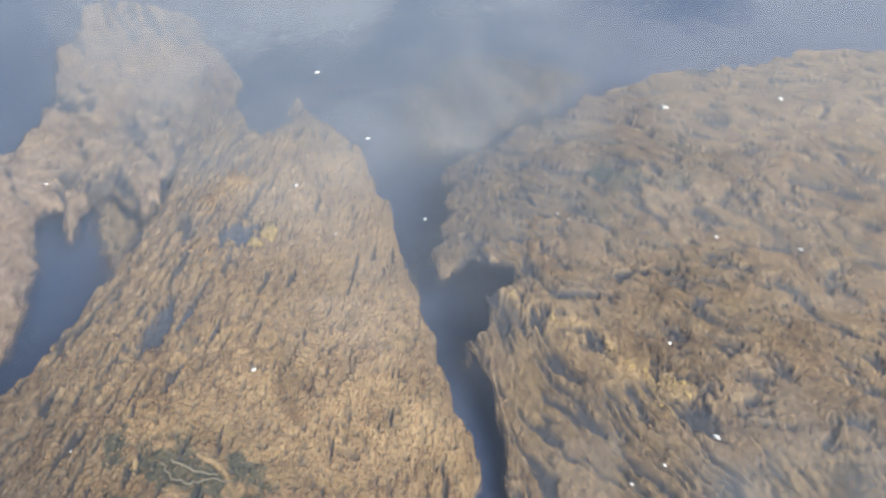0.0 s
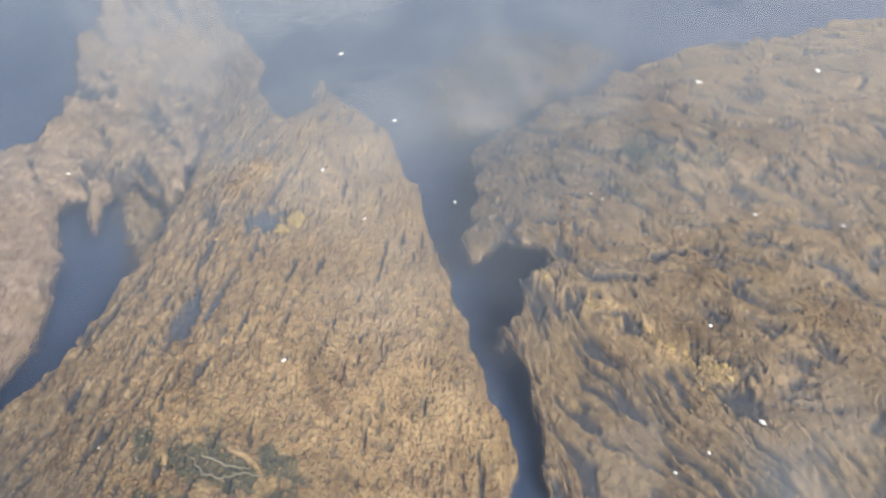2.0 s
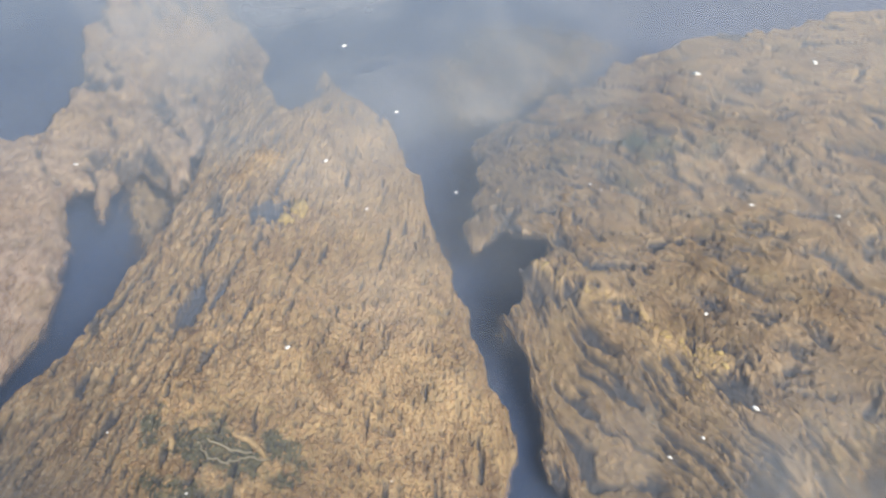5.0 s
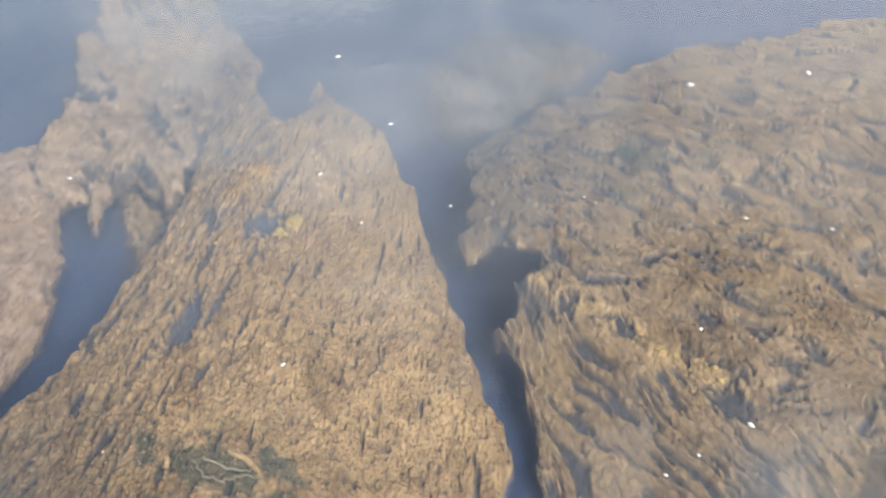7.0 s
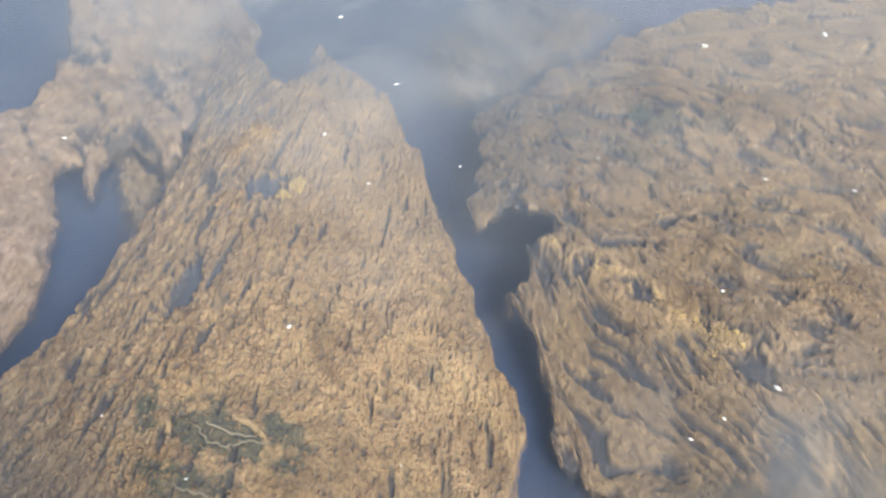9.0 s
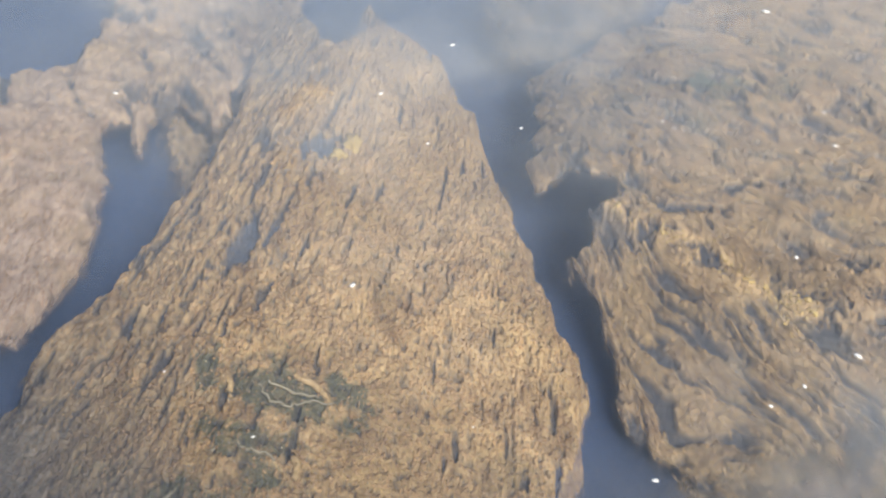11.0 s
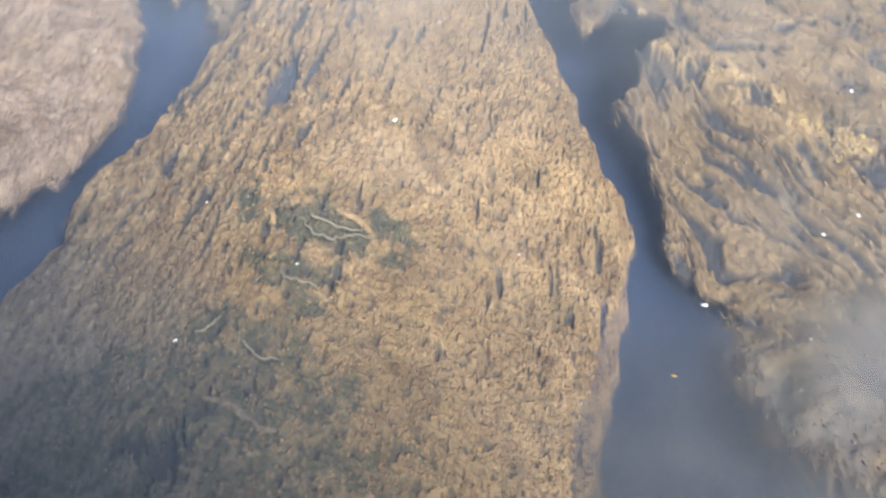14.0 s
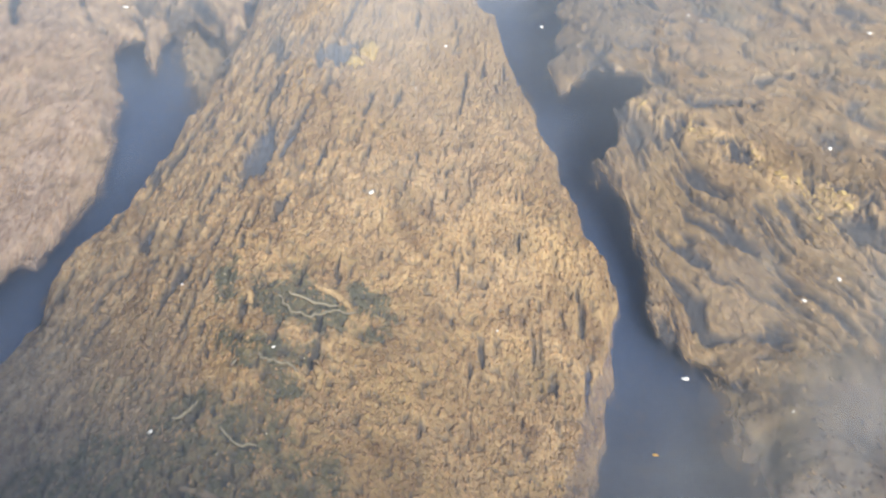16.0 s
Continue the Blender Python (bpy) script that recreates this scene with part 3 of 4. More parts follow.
class UnderRight(Right):
    cell, seed, holes, curl, lip, pit = 0.0068, 321, [], 0.04, 0.06, 0.02
    outline = [(0.15, 1.80), (0.13, 1.70), (0.15, 1.52), (0.17, 1.40), (0.24, 1.22), (0.45, 1.0), (0.9, 1.0), (1.3, 1.1), (1.35, 1.75), (0.8, 1.80), (0.45, 1.85), (0.25, 1.93)]
    feather = 0.22
    box = (0.05, 1.45, 0.95, 2.0)

    def top(self, x, y):
        return np.maximum(Right.top(self, x, y) - 0.035, -0.258) + 0.012 * layers(x * 7, y * 4, 323, 3)

    def relief(self, x, y, u, v, sd):
        return 0.008 * layers(u * 40, v * 10, 325, 5, 0.65), 0.45 * ease(layers(u * 14, v * 3.2, 327, 3), 0.0, 0.8)

    def fade(self, x, y):
        return np.zeros_like(x)


class UnderFar(UnderRight):
    cell, seed, feather, fray, pit = 0.009, 521, 0.25, 1.2, 0.02
    outline = [(-0.22, 2.86), (-0.30, 3.25), (-0.16, 3.68), (0.22, 3.75), (0.52, 3.42), (0.30, 3.08), (0.11, 2.83), (-0.02, 2.76), (-0.13, 2.79)]
    box = (-0.4, 0.6, 2.65, 3.85)

    def top(self, x, y):
        return -0.19 + 0.02 * layers(x * 5, y * 3, 523, 3)


class UnderLeft(Left):
    cell, seed, holes, curl, lip, feather, fray, pit = 0.006, 421, [], 0.04, 0.10, 0.20, 0.9, 0.02
    outline = [(-1.0, 2.72), (-1.0, 2.50), (-0.95, 2.36), (-0.88, 2.18), (-0.80, 2.05), (-0.72, 2.2), (-0.66, 2.5), (-0.66, 2.75)]
    box = (-1.1, -0.6, 1.9, 2.85)

    def top(self, x, y):
        return -0.262 + 0.07 * ease(y, 2.25, 2.65) + 0.014 * layers(x * 9, y * 5, 423, 3)


def shape(kind, x, y):
    """Height of a mat, how dark its gaps are painted and how green it is, and the inside distance of its frayed edge.
    """
    u, v = kind.stream(x, y)
    sd = inside(x, y, kind.outline) + kind.fray * (0.022 * layers(u * 16, v * 6, kind.seed, 3) + 0.012 * kind.saw * grain2(u * 70, v * 16, kind.seed + 9))
    sd = sd + 0.02 * ease(y, 2.25, 2.7) * (1 - 0.6 * ease(y, 2.8, 3.1)) * layers(u * 15, v * 2.4, kind.seed + 5, 2)
    relief, gaps = kind.relief(x, y, u, v, sd)
    hollow = np.zeros_like(x)
    for hx, hy, a, b in kind.holes:
        ang = kind.turn(np.array([hx]), np.array([hy]))[0]
        du, dv = (x - hx) * np.sin(ang) - (y - hy) * np.cos(ang), (x - hx) * np.cos(ang) + (y - hy) * np.sin(ang)
        near = (np.abs(du) < 4 * b) & (np.abs(dv) < 3 * a)
        if near.any():
            r = np.hypot(du[near] / b, dv[near] / a) 
            r = r + 0.75 * ease(r, 0.25, 0.85) * layers(x[near] * 60, y[near] * 34, 5, 3, 0.6)
            hollow[near] = np.maximum(hollow[near], min(1.0, 0.32 + 17 * b) * (1 - ease(r, 0.6, 1.35)))
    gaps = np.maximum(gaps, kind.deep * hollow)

    edge = ease(sd, 0.0, kind.lip)
    z = kind.top(x, y) + relief * (0.5 + 0.5 * edge) * (1 - 0.7 * hollow) - kind.curl * (1 - edge) ** 2 - kind.pit * np.clip(gaps, 0, 1) ** 1.5 - kind.sink * hollow ** 2
    return z, gaps, kind.tint(x, y), sd


def link_mesh(name, verts, faces, material, parent=None, label="", attrs=(), smooth=True):
    me = bpy.data.meshes.new(name)
    faces = np.asarray(faces, np.int32)
    k = faces.shape[1]
    me.vertices.add(len(verts))
    me.vertices.foreach_set("co", np.asarray(verts, np.float32).ravel())
    me.loops.add(faces.size)
    me.loops.foreach_set("vertex_index", faces.ravel())
    me.polygons.add(len(faces))
    me.polygons.foreach_set("loop_start", np.arange(0, faces.size, k, dtype=np.int32))
    me.polygons.foreach_set("use_smooth", np.full(len(faces), smooth))
    for key, values in attrs:
        me.attributes.new(key, "FLOAT", "POINT").data.foreach_set("value", np.asarray(values, np.float32))
    me.update()
    me.validate()
    me.materials.append(material)
    ob = new(name, me)
    if parent is not None:
        ob.parent = parent
    if label:
        tagged(ob, label)
    return ob


def part(name, bm, material, parent, label=""):
    me = bpy.data.meshes.new(name)
    bm.to_mesh(me)
    bm.free()
    me.materials.append(material)
    ob = new(name, me)
    if parent is not None:
        ob.parent = parent
    if label:
        tagged(ob, label)
    return ob


def sheet(xs, ys):
    X, Y = np.meshgrid(xs, ys)
    nx, ny = len(xs), len(ys)
    i = (np.arange(ny - 1)[:, None] * nx + np.arange(nx - 1)[None, :]).ravel()
    return X.ravel(), Y.ravel(), np.stack([i, i + 1, i + nx + 1, i + nx], 1)


def reach(lo, hi, step, far):
    """Even steps between lo and hi, then ever wider ones out to far."""
    core = np.arange(lo, hi + step / 2, step)
    out, s = [], step
    d = 0.0
    while d < far:
        s *= 1.35
        d += s
        out.append(d)
    out = np.array(out)
    return np.concatenate([(lo - out)[::-1], core, hi + out])


# ---- riverbed, water, added shade wall ----
bx, by, bf = sheet(reach(-2.3, 2.3, 0.03, 400), reach(0.4, 4.6, 0.03, 400))
riverbed = link_mesh("riverbed", np.stack([bx, by, bed_height(bx, by)], 1), bf, SILT)
tagged(riverbed, "blue-grey silt bed of a slow clear stream", "riverbed", kind="structure")

wx, wy, wf = sheet(reach(-3, 3, 0.25, 400), reach(-1, 5, 0.25, 400))
water = link_mesh("water", np.stack([wx, wy, np.full_like(wx, WATER_Z)], 1), wf, WATER)
tagged(water, "clear still water surface mirroring blue sky and clouds", "water", kind="structure")
water.visible_shadow = False

mx, my, mf = sheet(reach(-2, 2, 0.05, 30), reach(0.4, 4.4, 0.05, 30))
# stacked sheets that paint the blue haze of the deeper water
for depth in (0.290, 0.325):
    murk = link_mesh("haze_sheet", np.stack([mx, my, WATER_Z - depth + 0.010 * layers(mx * 5 + 40 * depth, my * 4, 4, 2)], 1), mf, MURK, water, "thin blue-grey sheet painting haze into the deep water")
    murk.visible_shadow = False
# sheets near the surface that paint haze and mirrored sky
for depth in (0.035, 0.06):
    murk = link_mesh("haze_sheet", np.stack([mx, my, WATER_Z - depth + 0.008 * grain2(mx * 3 + 40 * depth, my * 3, 4)], 1), mf, FAR_HAZE, water, "pale sheet painting haze and mirrored sky over the water")
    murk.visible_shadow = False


# sheet that paints bluish haze into the gaps of the right mat
vx, vy, vf = sheet(np.arange(-0.05, 1.5, 0.02), np.arange(1.1, 3.5, 0.02))
vz = Right().top(vx, vy) - 0.021 + 0.008 * layers(vx * 9, vy * 6, 14, 2)
veil = link_mesh("haze_sheet", np.stack([vx, vy, vz], 1), vf, TUFT_HAZE, water, "grey-blue haze sheet painted among the algae tufts", attrs=(("body", ease(inside(vx, vy, RIGHT), 0.0, 0.07) * (1 - Right().fade(vx, vy)) * (0.4 + 0.6 * ease(Right().below(vx, vy), -0.05, 0.05))),))
veil.visible_shadow = False


# sheet that paints hazy shade into the hollows of the middle mat
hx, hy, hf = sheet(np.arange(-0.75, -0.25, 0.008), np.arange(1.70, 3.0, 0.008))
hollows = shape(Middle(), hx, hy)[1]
pool = link_mesh("haze_sheet", np.stack([hx, hy, Middle().top(hx, hy) - 0.014], 1), hf, HOLLOW_HAZE, water, "blue-grey sheet painting hazy shade into the algae hollows", attrs=(("body", ease(hollows, 0.60, 0.95)),))
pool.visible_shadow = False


def shade_wall():
    """Unseen wall added behind and below the camera; its edge throws the shade over the near water."""
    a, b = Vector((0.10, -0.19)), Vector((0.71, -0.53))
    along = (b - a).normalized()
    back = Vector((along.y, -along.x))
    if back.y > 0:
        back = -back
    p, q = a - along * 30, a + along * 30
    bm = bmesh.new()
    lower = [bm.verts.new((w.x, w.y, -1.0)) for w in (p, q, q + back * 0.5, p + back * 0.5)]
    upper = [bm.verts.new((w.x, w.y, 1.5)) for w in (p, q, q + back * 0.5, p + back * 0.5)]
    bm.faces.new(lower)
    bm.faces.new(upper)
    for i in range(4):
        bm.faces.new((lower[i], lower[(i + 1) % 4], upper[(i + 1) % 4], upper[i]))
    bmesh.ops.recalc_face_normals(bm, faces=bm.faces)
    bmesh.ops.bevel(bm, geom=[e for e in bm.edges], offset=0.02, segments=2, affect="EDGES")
    return tagged(part("wall_shade", bm, SHADE_WALL_STONE, None), "unseen grey wall added to shade the near water", "wall", kind="structure")


shade_wall()


# ---- algae mats ----
def mat_body(kind, material, parent, name="felt", label=""):
    x0, x1, y0, y1 = kind.box
    rows = [y0]
    while rows[-1] < y1:
        rows.append(rows[-1] + kind.cell * (0.9 + 0.55 * max(0.0, rows[-1] - 1.2)))
    x, y, f = sheet(np.arange(x0, x1, kind.cell), np.array(rows))
    z, gap_dark, green, sd = shape(kind, x, y)
    f = f[(sd[f] > 0).all(1)]
    used, inv = np.unique(f, return_inverse=True)
    return link_mesh(name, np.stack([x, y, z], 1)[used], inv.reshape(f.shape), material, parent, label, attrs=(("gap_dark", gap_dark[used]), ("green", green[used]), ("silted", kind.grey(x[used], y[used])), ("thin", (1 - ease(sd, 0, kind.feather))[used] + kind.fade(x[used], y[used])), ("gold", kind.gold(x[used], y[used]))))


def strands(kind, material, parent, count, length, width, lift, seed, name="filaments", label=""):
    """Combed threads lying on a mat and trailing over its edge."""
    rng = np.random.default_rng(seed)
    x0, x1, y0, y1 = kind.box
    x, y = rng.uniform(x0, x1, count * 4), rng.uniform(y0, y1, count * 4)
    z, gap_dark, green, sd = shape(kind, x, y)
    keep = (sd > 0.002) & (gap_dark < 0.45) & (rng.uniform(0, 1, len(x)) > green) & (kind.fade(x, y) < rng.uniform(0.05, 0.5, len(x))) & (kind.gold(x, y) < rng.uniform(0.1, 0.8, len(x)))
    x, y, z = x[keep][:count], y[keep][:count], z[keep][:count]
    n, S = len(x), 8
    L, W = length * kind.lengthen(x, y) * rng.uniform(0.5, 1.5, n), width * rng.uniform(0.6, 1.5, n)
    jit, bend, ph = rng.normal(0, 1, n) * kind.mess(x, y), rng.uniform(0.05, 0.28, n), rng.uniform(0, 6.28, n)
    up = lift * rng.uniform(0.1, 1.0, n)
    P = np.zeros((n, S, 3))
    A = np.zeros((n, S))
    zz = z.copy()
    for s in range(S):
        a = kind.turn(x, y) + kind.tousle * layers(x * 15, y * 10, kind.seed + 7, 2) + jit + bend * np.sin(ph + s * 1.3)
        h = shape(kind, x, y)[0]
        zz = np.maximum(h, zz - 0.010)
        P[:, s], A[:, s] = np.stack([x, y, zz + up * np.sin(np.pi * (s + 0.5) / S) + 0.001], 1), a
        x, y = x + np.cos(a) * L / S, y + np.sin(a) * L / S
    # only those that stay on the felt
    stay = (np.minimum.reduce([shape(kind, P[:, k, 0], P[:, k, 1])[3] for k in (2, 5, 7)]) > 0.5 * kind.feather) & (shape(kind, P[:, 4, 0], P[:, 4, 1])[1] < 0.6)
    P, A, W, n = P[stay], A[stay], W[stay], int(stay.sum())
    P[:, :, :2] += rng.normal(0, 1, (n, S, 2)) * W[:, None, None] * 0.10
    return ribbons(P, A, W, rng, material, parent, name, label)


def tufts(kind, material, parent, count, each, length, width, lift, seed, label="", rim=9.0, spread=0.005, over=0.006):
    """Bunches of fine threads that spring from one root, bend alike and splay at their ends."""
    rng = np.random.default_rng(seed)
    x0, x1, y0, y1 = kind.box
    x, y = rng.uniform(x0, x1, count * 5), rng.uniform(y0, y1, count * 5)
    z, gap_dark, green, sd = shape(kind, x, y)
    keep = (sd > 0.004) & (sd < rim) & (gap_dark < 0.30) & (rng.uniform(0, 1, len(x)) > green) & (kind.fade(x, y) < rng.uniform(0.05, 0.6, len(x)))
    x, y, gap_dark = x[keep][:count], y[keep][:count], gap_dark[keep][:count]
    n, S = len(x), 6
    wild = kind.mess(x, y)
    head = kind.turn(x, y) + kind.tousle * np.minimum(1, 2 * wild) * layers(x * 11, y * 8, kind.seed + 7, 2) + rng.normal(0, 1, n) * wild
    curl, long, rise = rng.normal(0, 3.0, n) * wild, length * kind.lengthen(x, y) * rng.uniform(0.6, 1.5, n), lift * rng.uniform(0.2, 1.0, n) * np.minimum(1, 0.3 + 1.6 * wild)
    rep = lambda a: np.repeat(a, each)
    m = n * each
    head, curl, wild = rep(head) + rng.normal(0, 1, m) * (0.05 + 0.2 * rep(wild)), rep(curl) + rng.normal(0, 0.5, m), rep(wild)
    L, W, up = rep(long) * rng.uniform(0.55, 1.2, m), width * rng.uniform(0.5, 1.5, m), rep(rise) * rng.uniform(0.3, 1.3, m)
    side = rng.normal(0, spread, m)
    start = rng.normal(0, 0.010, m)
    x, y = rep(x) - np.sin(head) * side + np.cos(head) * start, rep(y) + np.cos(head) * side + np.sin(head) * start
    ph = rng.uniform(0, 6.28, m)
    P, A, zz = np.zeros((m, S, 3)), np.zeros((m, S)), np.full(m, -9.0)
    for k in range(S):
        f = k / (S - 1)
        a = head + curl * f + (0.06 + 0.7 * wild) * np.sin(ph + 6 * f)
        h = shape(kind, x, y)[0]
        zz = np.maximum(h, zz - np.where(wild > 0.3, 0.004, 0.012))
        P[:, k], A[:, k] = np.stack([x, y, zz + up * np.sin(np.pi * (0.08 + 0.9 * f)) + 0.001], 1), a
        x, y = x + np.cos(a) * L / S, y + np.sin(a) * L / S
    stay = shape(kind, P[:, -1, 0], P[:, -1, 1])[3] > -over
    return ribbons(P[stay], A[stay], W[stay], rng, material, parent, "filaments", label)


def ribbons(P, A, W, rng, material, parent, name, label):
    """Thin ridged threads along the given points."""
    n, S = A.shape
    w = W[:, None] * np.interp(np.linspace(0, 1, S), (0, 0.15, 0.3, 0.6, 0.85, 1), (0.3, 0.8, 1.0, 0.95, 0.55, 0.12))[None] * rng.uniform(0.6, 1.4, (n, S))
    side = np.stack([-np.sin(A), np.cos(A), np.zeros_like(A)], 2)
    ring = np.stack([P + side * w[..., None] * 0.5, P - side * w[..., None] * 0.5, P + np.array([0, 0, 1]) * w[..., None] * 0.3], 2)
    idx = (np.arange(n)[:, None] * S + np.arange(S - 1)[None]) * 3
    quads = [np.stack([idx + a, idx + b, idx + 3 + b, idx + 3 + a], -1).reshape(-1, 4) for a, b in ((0, 2), (2, 1))]
    ob = link_mesh(name, ring.reshape(-1, 3), np.concatenate(quads), material, parent, label)
    return tagged(ob, kind="stuff")


OCTA = np.array([(1, 0, 0), (0, 1, 0), (-1, 0, 0), (0, -1, 0), (0, 0, 1), (0, 0, -1)], float)
OCTA_FACES = np.array([(0, 1, 4), (1, 2, 4), (2, 3, 4), (3, 0, 4), (1, 0, 5), (2, 1, 5), (3, 2, 5), (0, 3, 5)])


def grains(x, y, z, small, large, rng, stretch=1.0, heading=None):
    """Angular grains of uneven shape at the given places, drawn out along a heading."""
    n = len(x)
    r = small + (large - small) * rng.uniform(0, 1, n) ** 2.5
    V = OCTA[None] * (r[:, None, None] * rng.uniform(0.55, 1.45, (n, 6, 1))) * np.array([1.0, 1.0, 0.7])
    if heading is not None:
        V[:, :, 0] *= (stretch * rng.uniform(0.6, 1.5, n))[:, None]
        c, q = np.cos(heading)[:, None], np.sin(heading)[:, None]
        V = np.stack([V[:, :, 0] * c - V[:, :, 1] * q, V[:, :, 0] * q + V[:, :, 1] * c, V[:, :, 2]], 2)
    V = V + np.stack([x, y, z + r * 0.2], 1)[:, None]
    F = (np.arange(n)[:, None, None] * 6 + OCTA_FACES[None]).reshape(-1, 3)
    return V.reshape(-1, 3), F


def crumbs(kind, material, parent, count, small, large, stretch=1.5):
    """Loose crumbs of algae and silt on a mat."""
    rng = np.random.default_rng(kind.seed + 3)
    x0, x1, y0, y1 = kind.box
    x, y = rng.uniform(x0, x1, count * 4), y0 + (y1 - y0) * rng.uniform(0, 1, count * 4) ** 1.5
    z, gap_dark, green, sd = shape(kind, x, y)
    keep = (sd > kind.feather * rng.uniform(0.45, 1.0, len(x))) & (gap_dark < 0.65 * rng.uniform(0.3, 1.0, len(x))) & (kind.fade(x, y) < rng.uniform(0.0, 0.3, len(x))) & (kind.gold(x, y) < rng.uniform(0.1, 1.2, len(x))) & (rng.uniform(0, 1, len(x)) > np.maximum(green, 0.75 * kind.grey(x, y)))
    x, y, z = x[keep][:count], y[keep][:count], z[keep][:count]
    heading = kind.turn(x, y) + kind.tousle * layers(x * 15, y * 10, kind.seed + 7, 2) + rng.normal(0, 1, len(x)) * kind.mess(x, y)
    V, F = grains(x, y, z, small, large, rng, stretch, heading)
    return tagged(link_mesh("crumbs", V, F, material, parent, "loose crumbs of algae and silt"), kind="stuff")


def algae_mat(kind, felt, strand, label, count, length, width, lift, crumb, crumb_count, crumb_size, stretch):
    thing = tagged(new("algae_mat"), label, "algae mat", group="algae mats on the riverbed")
    mat_body(kind, felt, thing)
    crumbs(kind, crumb, thing, crumb_count, crumb_size * 0.4, crumb_size * 1.6, stretch)
    strands(kind, strand, thing, count, length, width, lift, kind.seed)
    return thing


middle_mat = algae_mat(Middle(), MIDDLE_ALGAE, STRAND_MIDDLE, "humped tan algae mat with dark slots and a green patch", 6000, 0.018, 0.0014, 0.002, CRUMB_MIDDLE, 95000, 0.0019, 1.7)
right_mat = algae_mat(Right(), RIGHT_ALGAE, STRAND_RIGHT, "ragged ochre algae mat of tangled tufts with dark gaps", 3000, 0.022, 0.0014, 0.002, CRUMB_RIGHT, 52000, 0.0017, 1.9)
left_mat = algae_mat(Left(), LEFT_ALGAE, STRAND_LEFT, "smooth pinkish-tan silted algae mat beside a blue channel", 5000, 0.025, 0.0016, 0.002, CRUMB_LEFT, 30000, 0.0018, 1.8)


tufts(Middle(), STRAND_MIDDLE, middle_mat, 1200, 8, 0.015, 0.0010, 0.004, 341, "fine tan threads fraying at the edge", rim=0.05, over=-0.015)
mat_body(UnderLeft(), UNDER_ALGAE, left_mat, "underlayer", "dim low algae at the head of the channel")
tufts(Right(), STRAND_RIGHT, right_mat, 4000, 8, 0.030, 0.0013, 0.006, 337, "tangled tufts of fine ochre algae threads", over=-0.004)
mat_body(UnderRight(), UNDER_ALGAE, right_mat, "underlayer", "dull brown lower algae under the tufts")
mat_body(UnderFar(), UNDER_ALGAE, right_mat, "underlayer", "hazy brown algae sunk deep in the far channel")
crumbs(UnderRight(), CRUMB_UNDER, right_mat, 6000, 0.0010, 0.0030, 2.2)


def height_at(kind, x, y):
    return float(shape(kind, np.array([x]), np.array([y]))[0][0])


# ---- stones, tubes, grit ----
def lump(r, seed, squash=(1, 1, 0.6), rough=0.25, subdiv=3):
    bm = bmesh.new()
    bmesh.ops.create_icosphere(bm, subdivisions=subdiv, radius=r)
    for v in bm.verts:
        d = v.co.normalized()
        k = 1 + rough * noise.noise(d * 1.7 + Vector((seed, 0, 0))) + rough * 0.4 * noise.noise(d * 5 + Vector((0, seed, 0)))
        v.co = Vector((v.co.x * squash[0], v.co.y * squash[1], v.co.z * squash[2])) * k
    for f in bm.faces:
        f.smooth = True
    return bm


def stone(kind, x, y, r, squash, seed):
    ob = part("stone", lump(r, seed, squash, 0.5), YELLOW_STONE, None)
    ob.location = (x, y, height_at(kind, x, y) - r * 0.15)
    ob.rotation_euler = (0, 0, 0.4 * seed)
    return tagged(ob, "yellowish algae-coated stone half sunk in the algae mat", "stone", group="yellow stones in the algae")


stone(Middle(), -0.414, 2.285, 0.021, (0.85, 1.5, 1.0), 0.3)
stone(Middle(), -0.434, 2.232, 0.017, (1.0, 1.2, 0.8), 2.9)
stone(Middle(), -0.452, 2.235, 0.012, (1.0, 1.2, 0.8), 1.7)
rng = random.Random(5)
for i in range(30):
    f = i / 29
    x, y = 0.15 + 0.32 * f + rng.uniform(-1, 1) * 0.014, 2.09 - 0.225 * f + rng.uniform(-1, 1) * 0.014
    if i % 4 == 3:
        x, y = 0.485 + rng.uniform(-1, 1) * 0.03, 1.84 + rng.uniform(-1, 1) * 0.03
    # only where the felt is whole
    if shape(Right(), np.array([x]), np.array([y]))[1][0] < 0.3:
        stone(Right(), x, y, rng.uniform(0.003, 0.007), (1.4, 0.9, 0.45), i + 2.4)


def tube(points, radius, seed, lift=0.004):
    rng = random.Random(seed)
    m = Middle()
    path = []
    for (ax, ay), (bx2, by2) in zip(points, points[1:]):
        for k in range(6):
            f = k / 6
            x, y = ax + (bx2 - ax) * f + rng.uniform(-1, 1) * 0.003, ay + (by2 - ay) * f + rng.uniform(-1, 1) * 0.004
            path.append(Vector((x, y, m.top(np.array([x]), np.array([y]))[0] + lift)))
    bm = bmesh.new()
    rings = []
    for i, p in enumerate(path):
        d = (path[min(i + 1, len(path) - 1)] - path[max(i - 1, 0)]).normalized()
        s = Vector((-d.y, d.x, 0)).normalized()
        r = radius * (0.6 + 0.5 * math.sin(math.pi * (i + 0.5) / len(path))) * rng.uniform(0.8, 1.2)
        rings.append([bm.verts.new(p + s * r * math.cos(a) + Vector((0, 0, r * math.sin(a)))) for a in (0, 1.05, 2.09, 3.14, 4.19, 5.24)])
    for a, b in zip(rings, rings[1:]):
        for k in range(6):
            bm.faces.new((a[k], a[(k + 1) % 6], b[(k + 1) % 6], b[k])).smooth = True
    bm.faces.new(rings[0])
    bm.faces.new(rings[-1][::-1])
    return bm


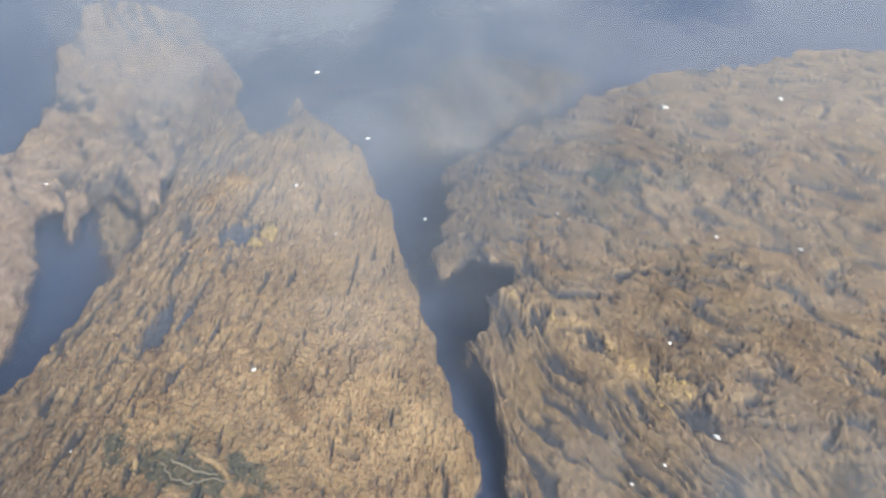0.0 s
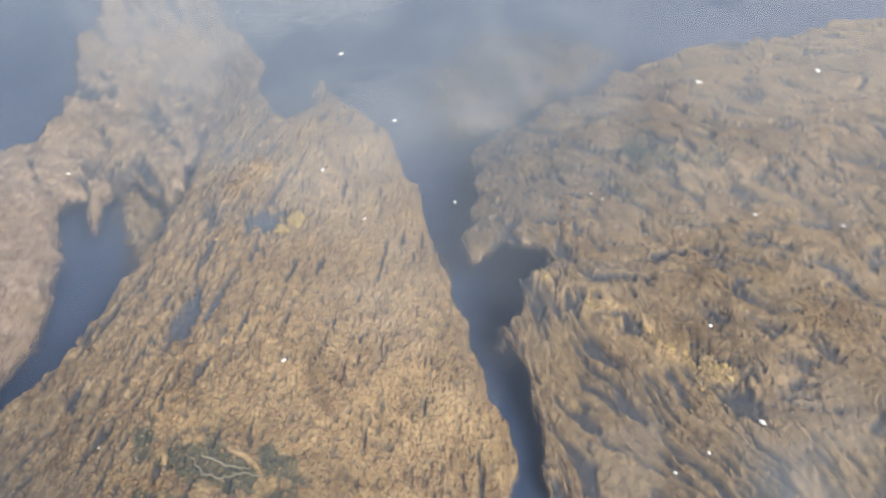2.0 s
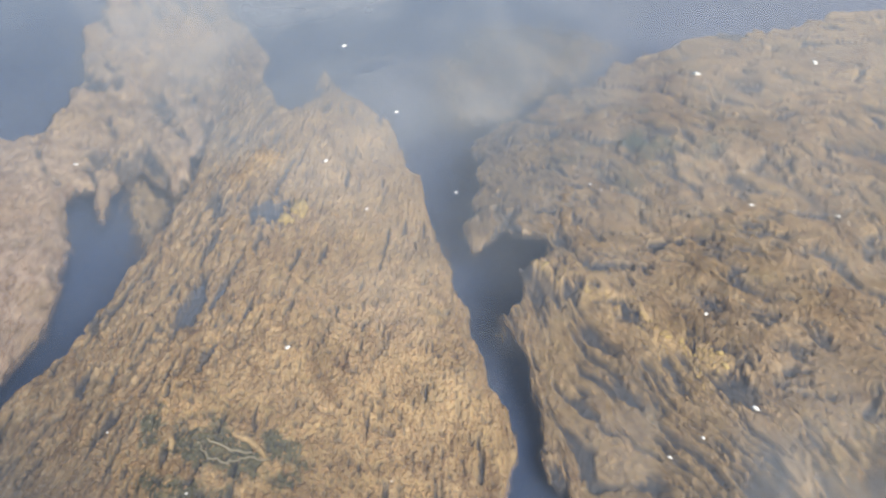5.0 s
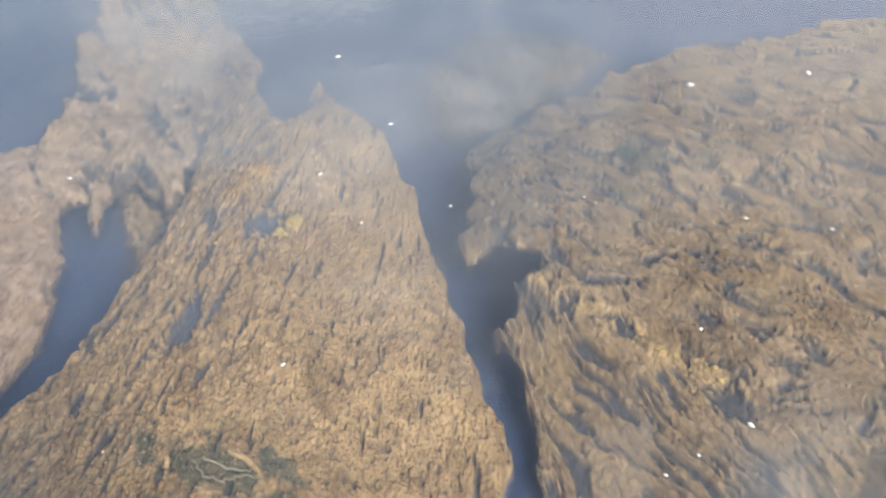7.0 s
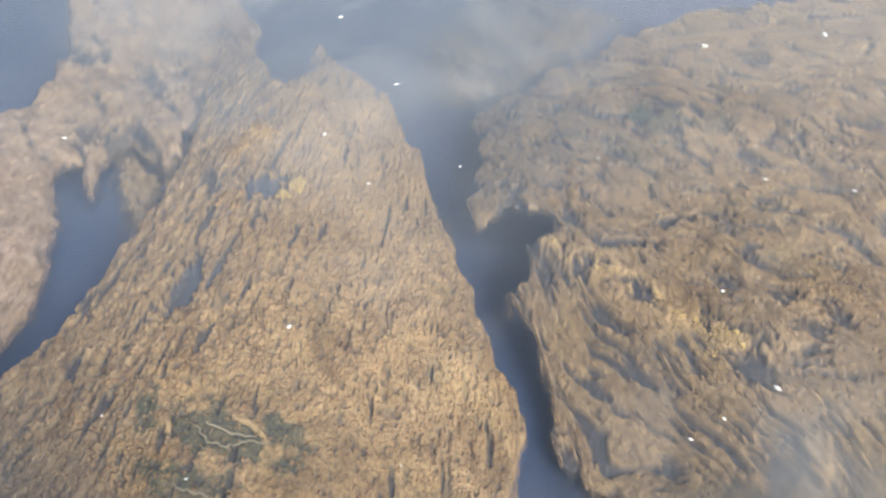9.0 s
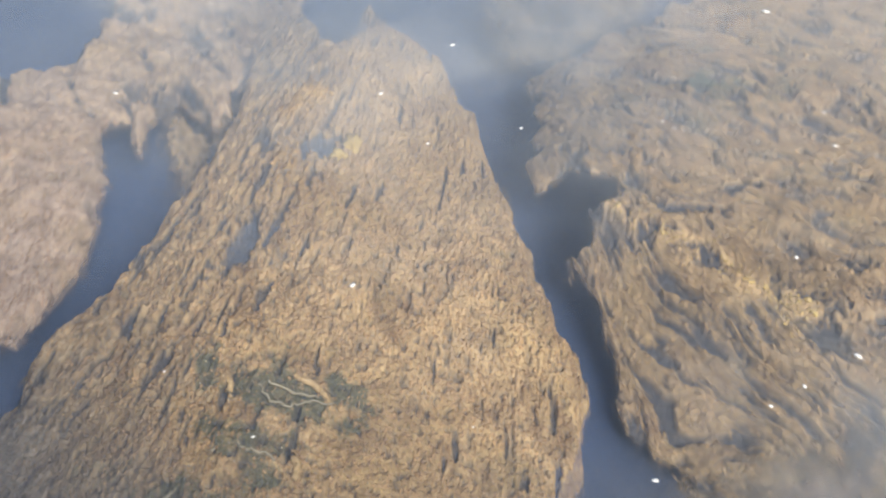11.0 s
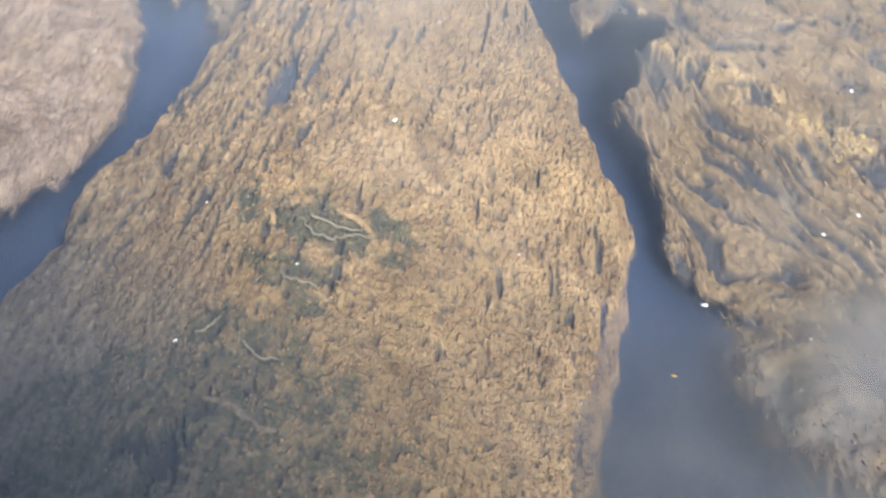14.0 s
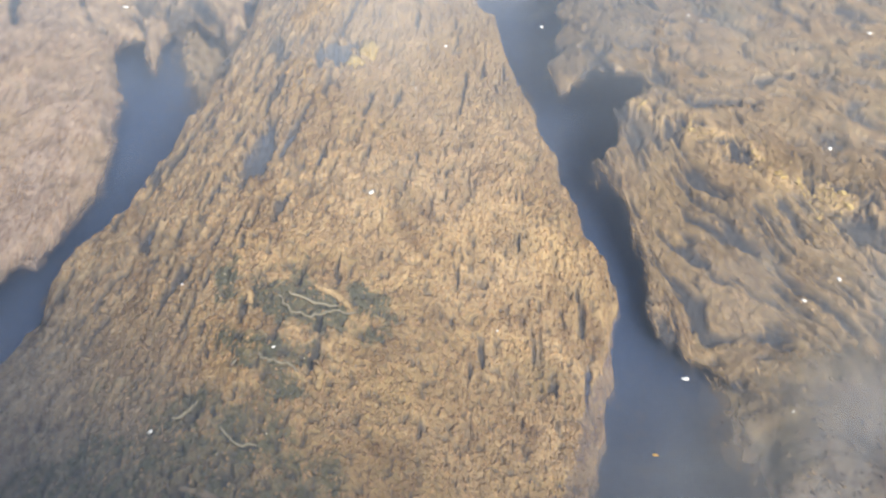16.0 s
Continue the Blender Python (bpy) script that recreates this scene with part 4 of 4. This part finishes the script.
for i, pts in enumerate((((-0.465, 1.510), (-0.438, 1.481), (-0.406, 1.483), (-0.374, 1.506), (-0.333, 1.522)), ((-0.451, 1.522), (-0.406, 1.512), (-0.360, 1.524)),
                         ((-0.484, 1.398), (-0.456, 1.368), (-0.429, 1.373), (-0.401, 1.364)), ((-0.574, 1.245), (-0.553, 1.256), (-0.538, 1.277)),
                         ((-0.498, 1.230), (-0.470, 1.203), (-0.433, 1.204)), ((-0.507, 1.350), (-0.493, 1.379)))):
    ob = part("silt_tube", tube(pts, 0.0027, i + 5), PALE_TUBE, None)
    tagged(ob, "pale winding silt-coated tube lying on green algae", "tube", group="pale tubes on the green patch")


for i, pts in enumerate((((-0.411, 1.555), (-0.383, 1.552), (-0.356, 1.535), (-0.337, 1.515)), ((-0.532, 1.535), (-0.512, 1.508), (-0.507, 1.479)), ((-0.388, 1.396), (-0.374, 1.370), (-0.381, 1.339)), ((-0.531, 1.127), (-0.496, 1.114), (-0.469, 1.100), (-0.442, 1.083), (-0.412, 1.085)))):
    ob = part("algae_finger", tube(pts, 0.0065, i + 25, -0.002), MIDDLE_ALGAE if i < 3 else DULL_FINGER, None)
    tagged(ob, "plump tan finger of algae beside the green patch", "algae finger", group="tan fingers round the green patch")


def grit():
    """Pale grains caught in the felt of the middle mat."""
    rng = np.random.default_rng(77)
    m = Middle()
    x, y = rng.normal(-0.50, 0.16, 380), rng.normal(1.72, 0.30, 380)
    z, gap_dark, green, sd = shape(m, x, y)
    ok = (sd > 0.03) & (gap_dark < 0.5)
    x, y, z = x[ok], y[ok], z[ok]
    V, F = grains(x, y, z, 0.0007, 0.0022, rng)
    ob = link_mesh("grit", V, F, GRIT, None)
    tagged(ob, "scattered pale grains of grit caught in algae", "grit", kind="stuff")


grit()


def silt_specks():
    """Small grey specks of silt strewn over the slack near-left part of the middle mat."""
    rng = np.random.default_rng(83)
    m = Middle()
    x, y = rng.normal(-0.58, 0.20, 5200), rng.normal(1.20, 0.20, 5200)
    z, gap_dark, green, sd = shape(m, x, y)
    ok = (sd > 0.03) & (gap_dark < 0.6) & (x < -0.25)
    x, y, z = x[ok], y[ok], z[ok]
    for part_of, material in ((slice(0, None, 4), PALE_TUBE), (slice(1, None, 4), GREY_SPECK)):
        V, F = grains(x[part_of], y[part_of], z[part_of], 0.0007, 0.0022, rng)
        tagged(link_mesh("silt_specks", V, F, material, None), "loose grey silt specks strewn over green algae", "silt specks", kind="stuff")


silt_specks()


def ridge_grit():
    """Yellowish grains along the crest of the right mat, with a few pale glints."""
    rng = np.random.default_rng(79)
    m = Right()
    f = rng.uniform(0, 1, 3600)
    x = 0.12 + 0.37 * f + rng.normal(0, 0.017, 3600)
    y = 2.113 - 0.26 * f + rng.normal(0, 0.017, 3600)
    x[2700:], y[2700:] = rng.normal(0.48, 0.03, 900), rng.normal(1.83, 0.03, 900)
    z, gap_dark, green, sd = shape(m, x, y)
    ok = (sd > 0.01) & (gap_dark < 0.5)
    x, y, z = x[ok], y[ok], z[ok]
    for keep, small, large, material in ((slice(0, None, 4), 0.0010, 0.0032, YELLOW_STONE), (slice(0, None, 45), 0.0009, 0.0022, GRIT)):
        V, F = grains(x[keep], y[keep], z[keep] + 0.002, small, large, rng)
        ob = link_mesh("grit", V, F, material, None)
        tagged(ob, "yellowish and pale grains of grit along an algae crest", "grit", kind="stuff")


ridge_grit()


# ---- flecks on the water ----
def fleck(x, y, size, seed, material=FOAM, name="foam_fleck", label="small off-white foam fleck floating on the water", category="foam fleck"):
    ob = part(name, lump(size, seed, (1.0, 0.65, 0.22), 0.9, 2), material, None)
    ob.location = (x, y, WATER_Z + size * 0.06)
    ob.rotation_euler = (0, 0, seed * 2.4)
    return tagged(ob, label, category, group="flecks floating on the water")


rng = random.Random(12)
for i, (x, y, s) in enumerate(((-0.33, 1.70, 0.0055), (0.17, 1.30, 0.005), (0.36, 1.47, 0.004), (0.42, 1.52, 0.004), (-0.57, 1.16, 0.004), (-0.43, 1.33, 0.003),
                               (0.54, 2.86, 0.011), (0.86, 2.95, 0.009), (-0.36, 2.36, 0.006), (-0.24, 2.17, 0.004), (-0.93, 2.30, 0.006), (0.52, 1.60, 0.007),
                               (0.46, 1.86, 0.005), (-0.22, 2.60, 0.006), (0.60, 2.25, 0.006), (0.78, 2.22, 0.005), (-0.05, 2.25, 0.004), (-0.40, 2.95, 0.008))):
    fleck(x, y, s, i + 0.37)
for i in range(14):
    y = rng.uniform(1.1, 3.6)
    fleck(rng.uniform(-0.42, 0.40) * y, y, rng.choice((0.0016, 0.002, 0.0026, 0.003)), i + 40.2)
fleck(0.12, 1.16, 0.0035, 90.1, LEAF, "leaf_scrap", "small orange leaf scrap floating on the water", "leaf")
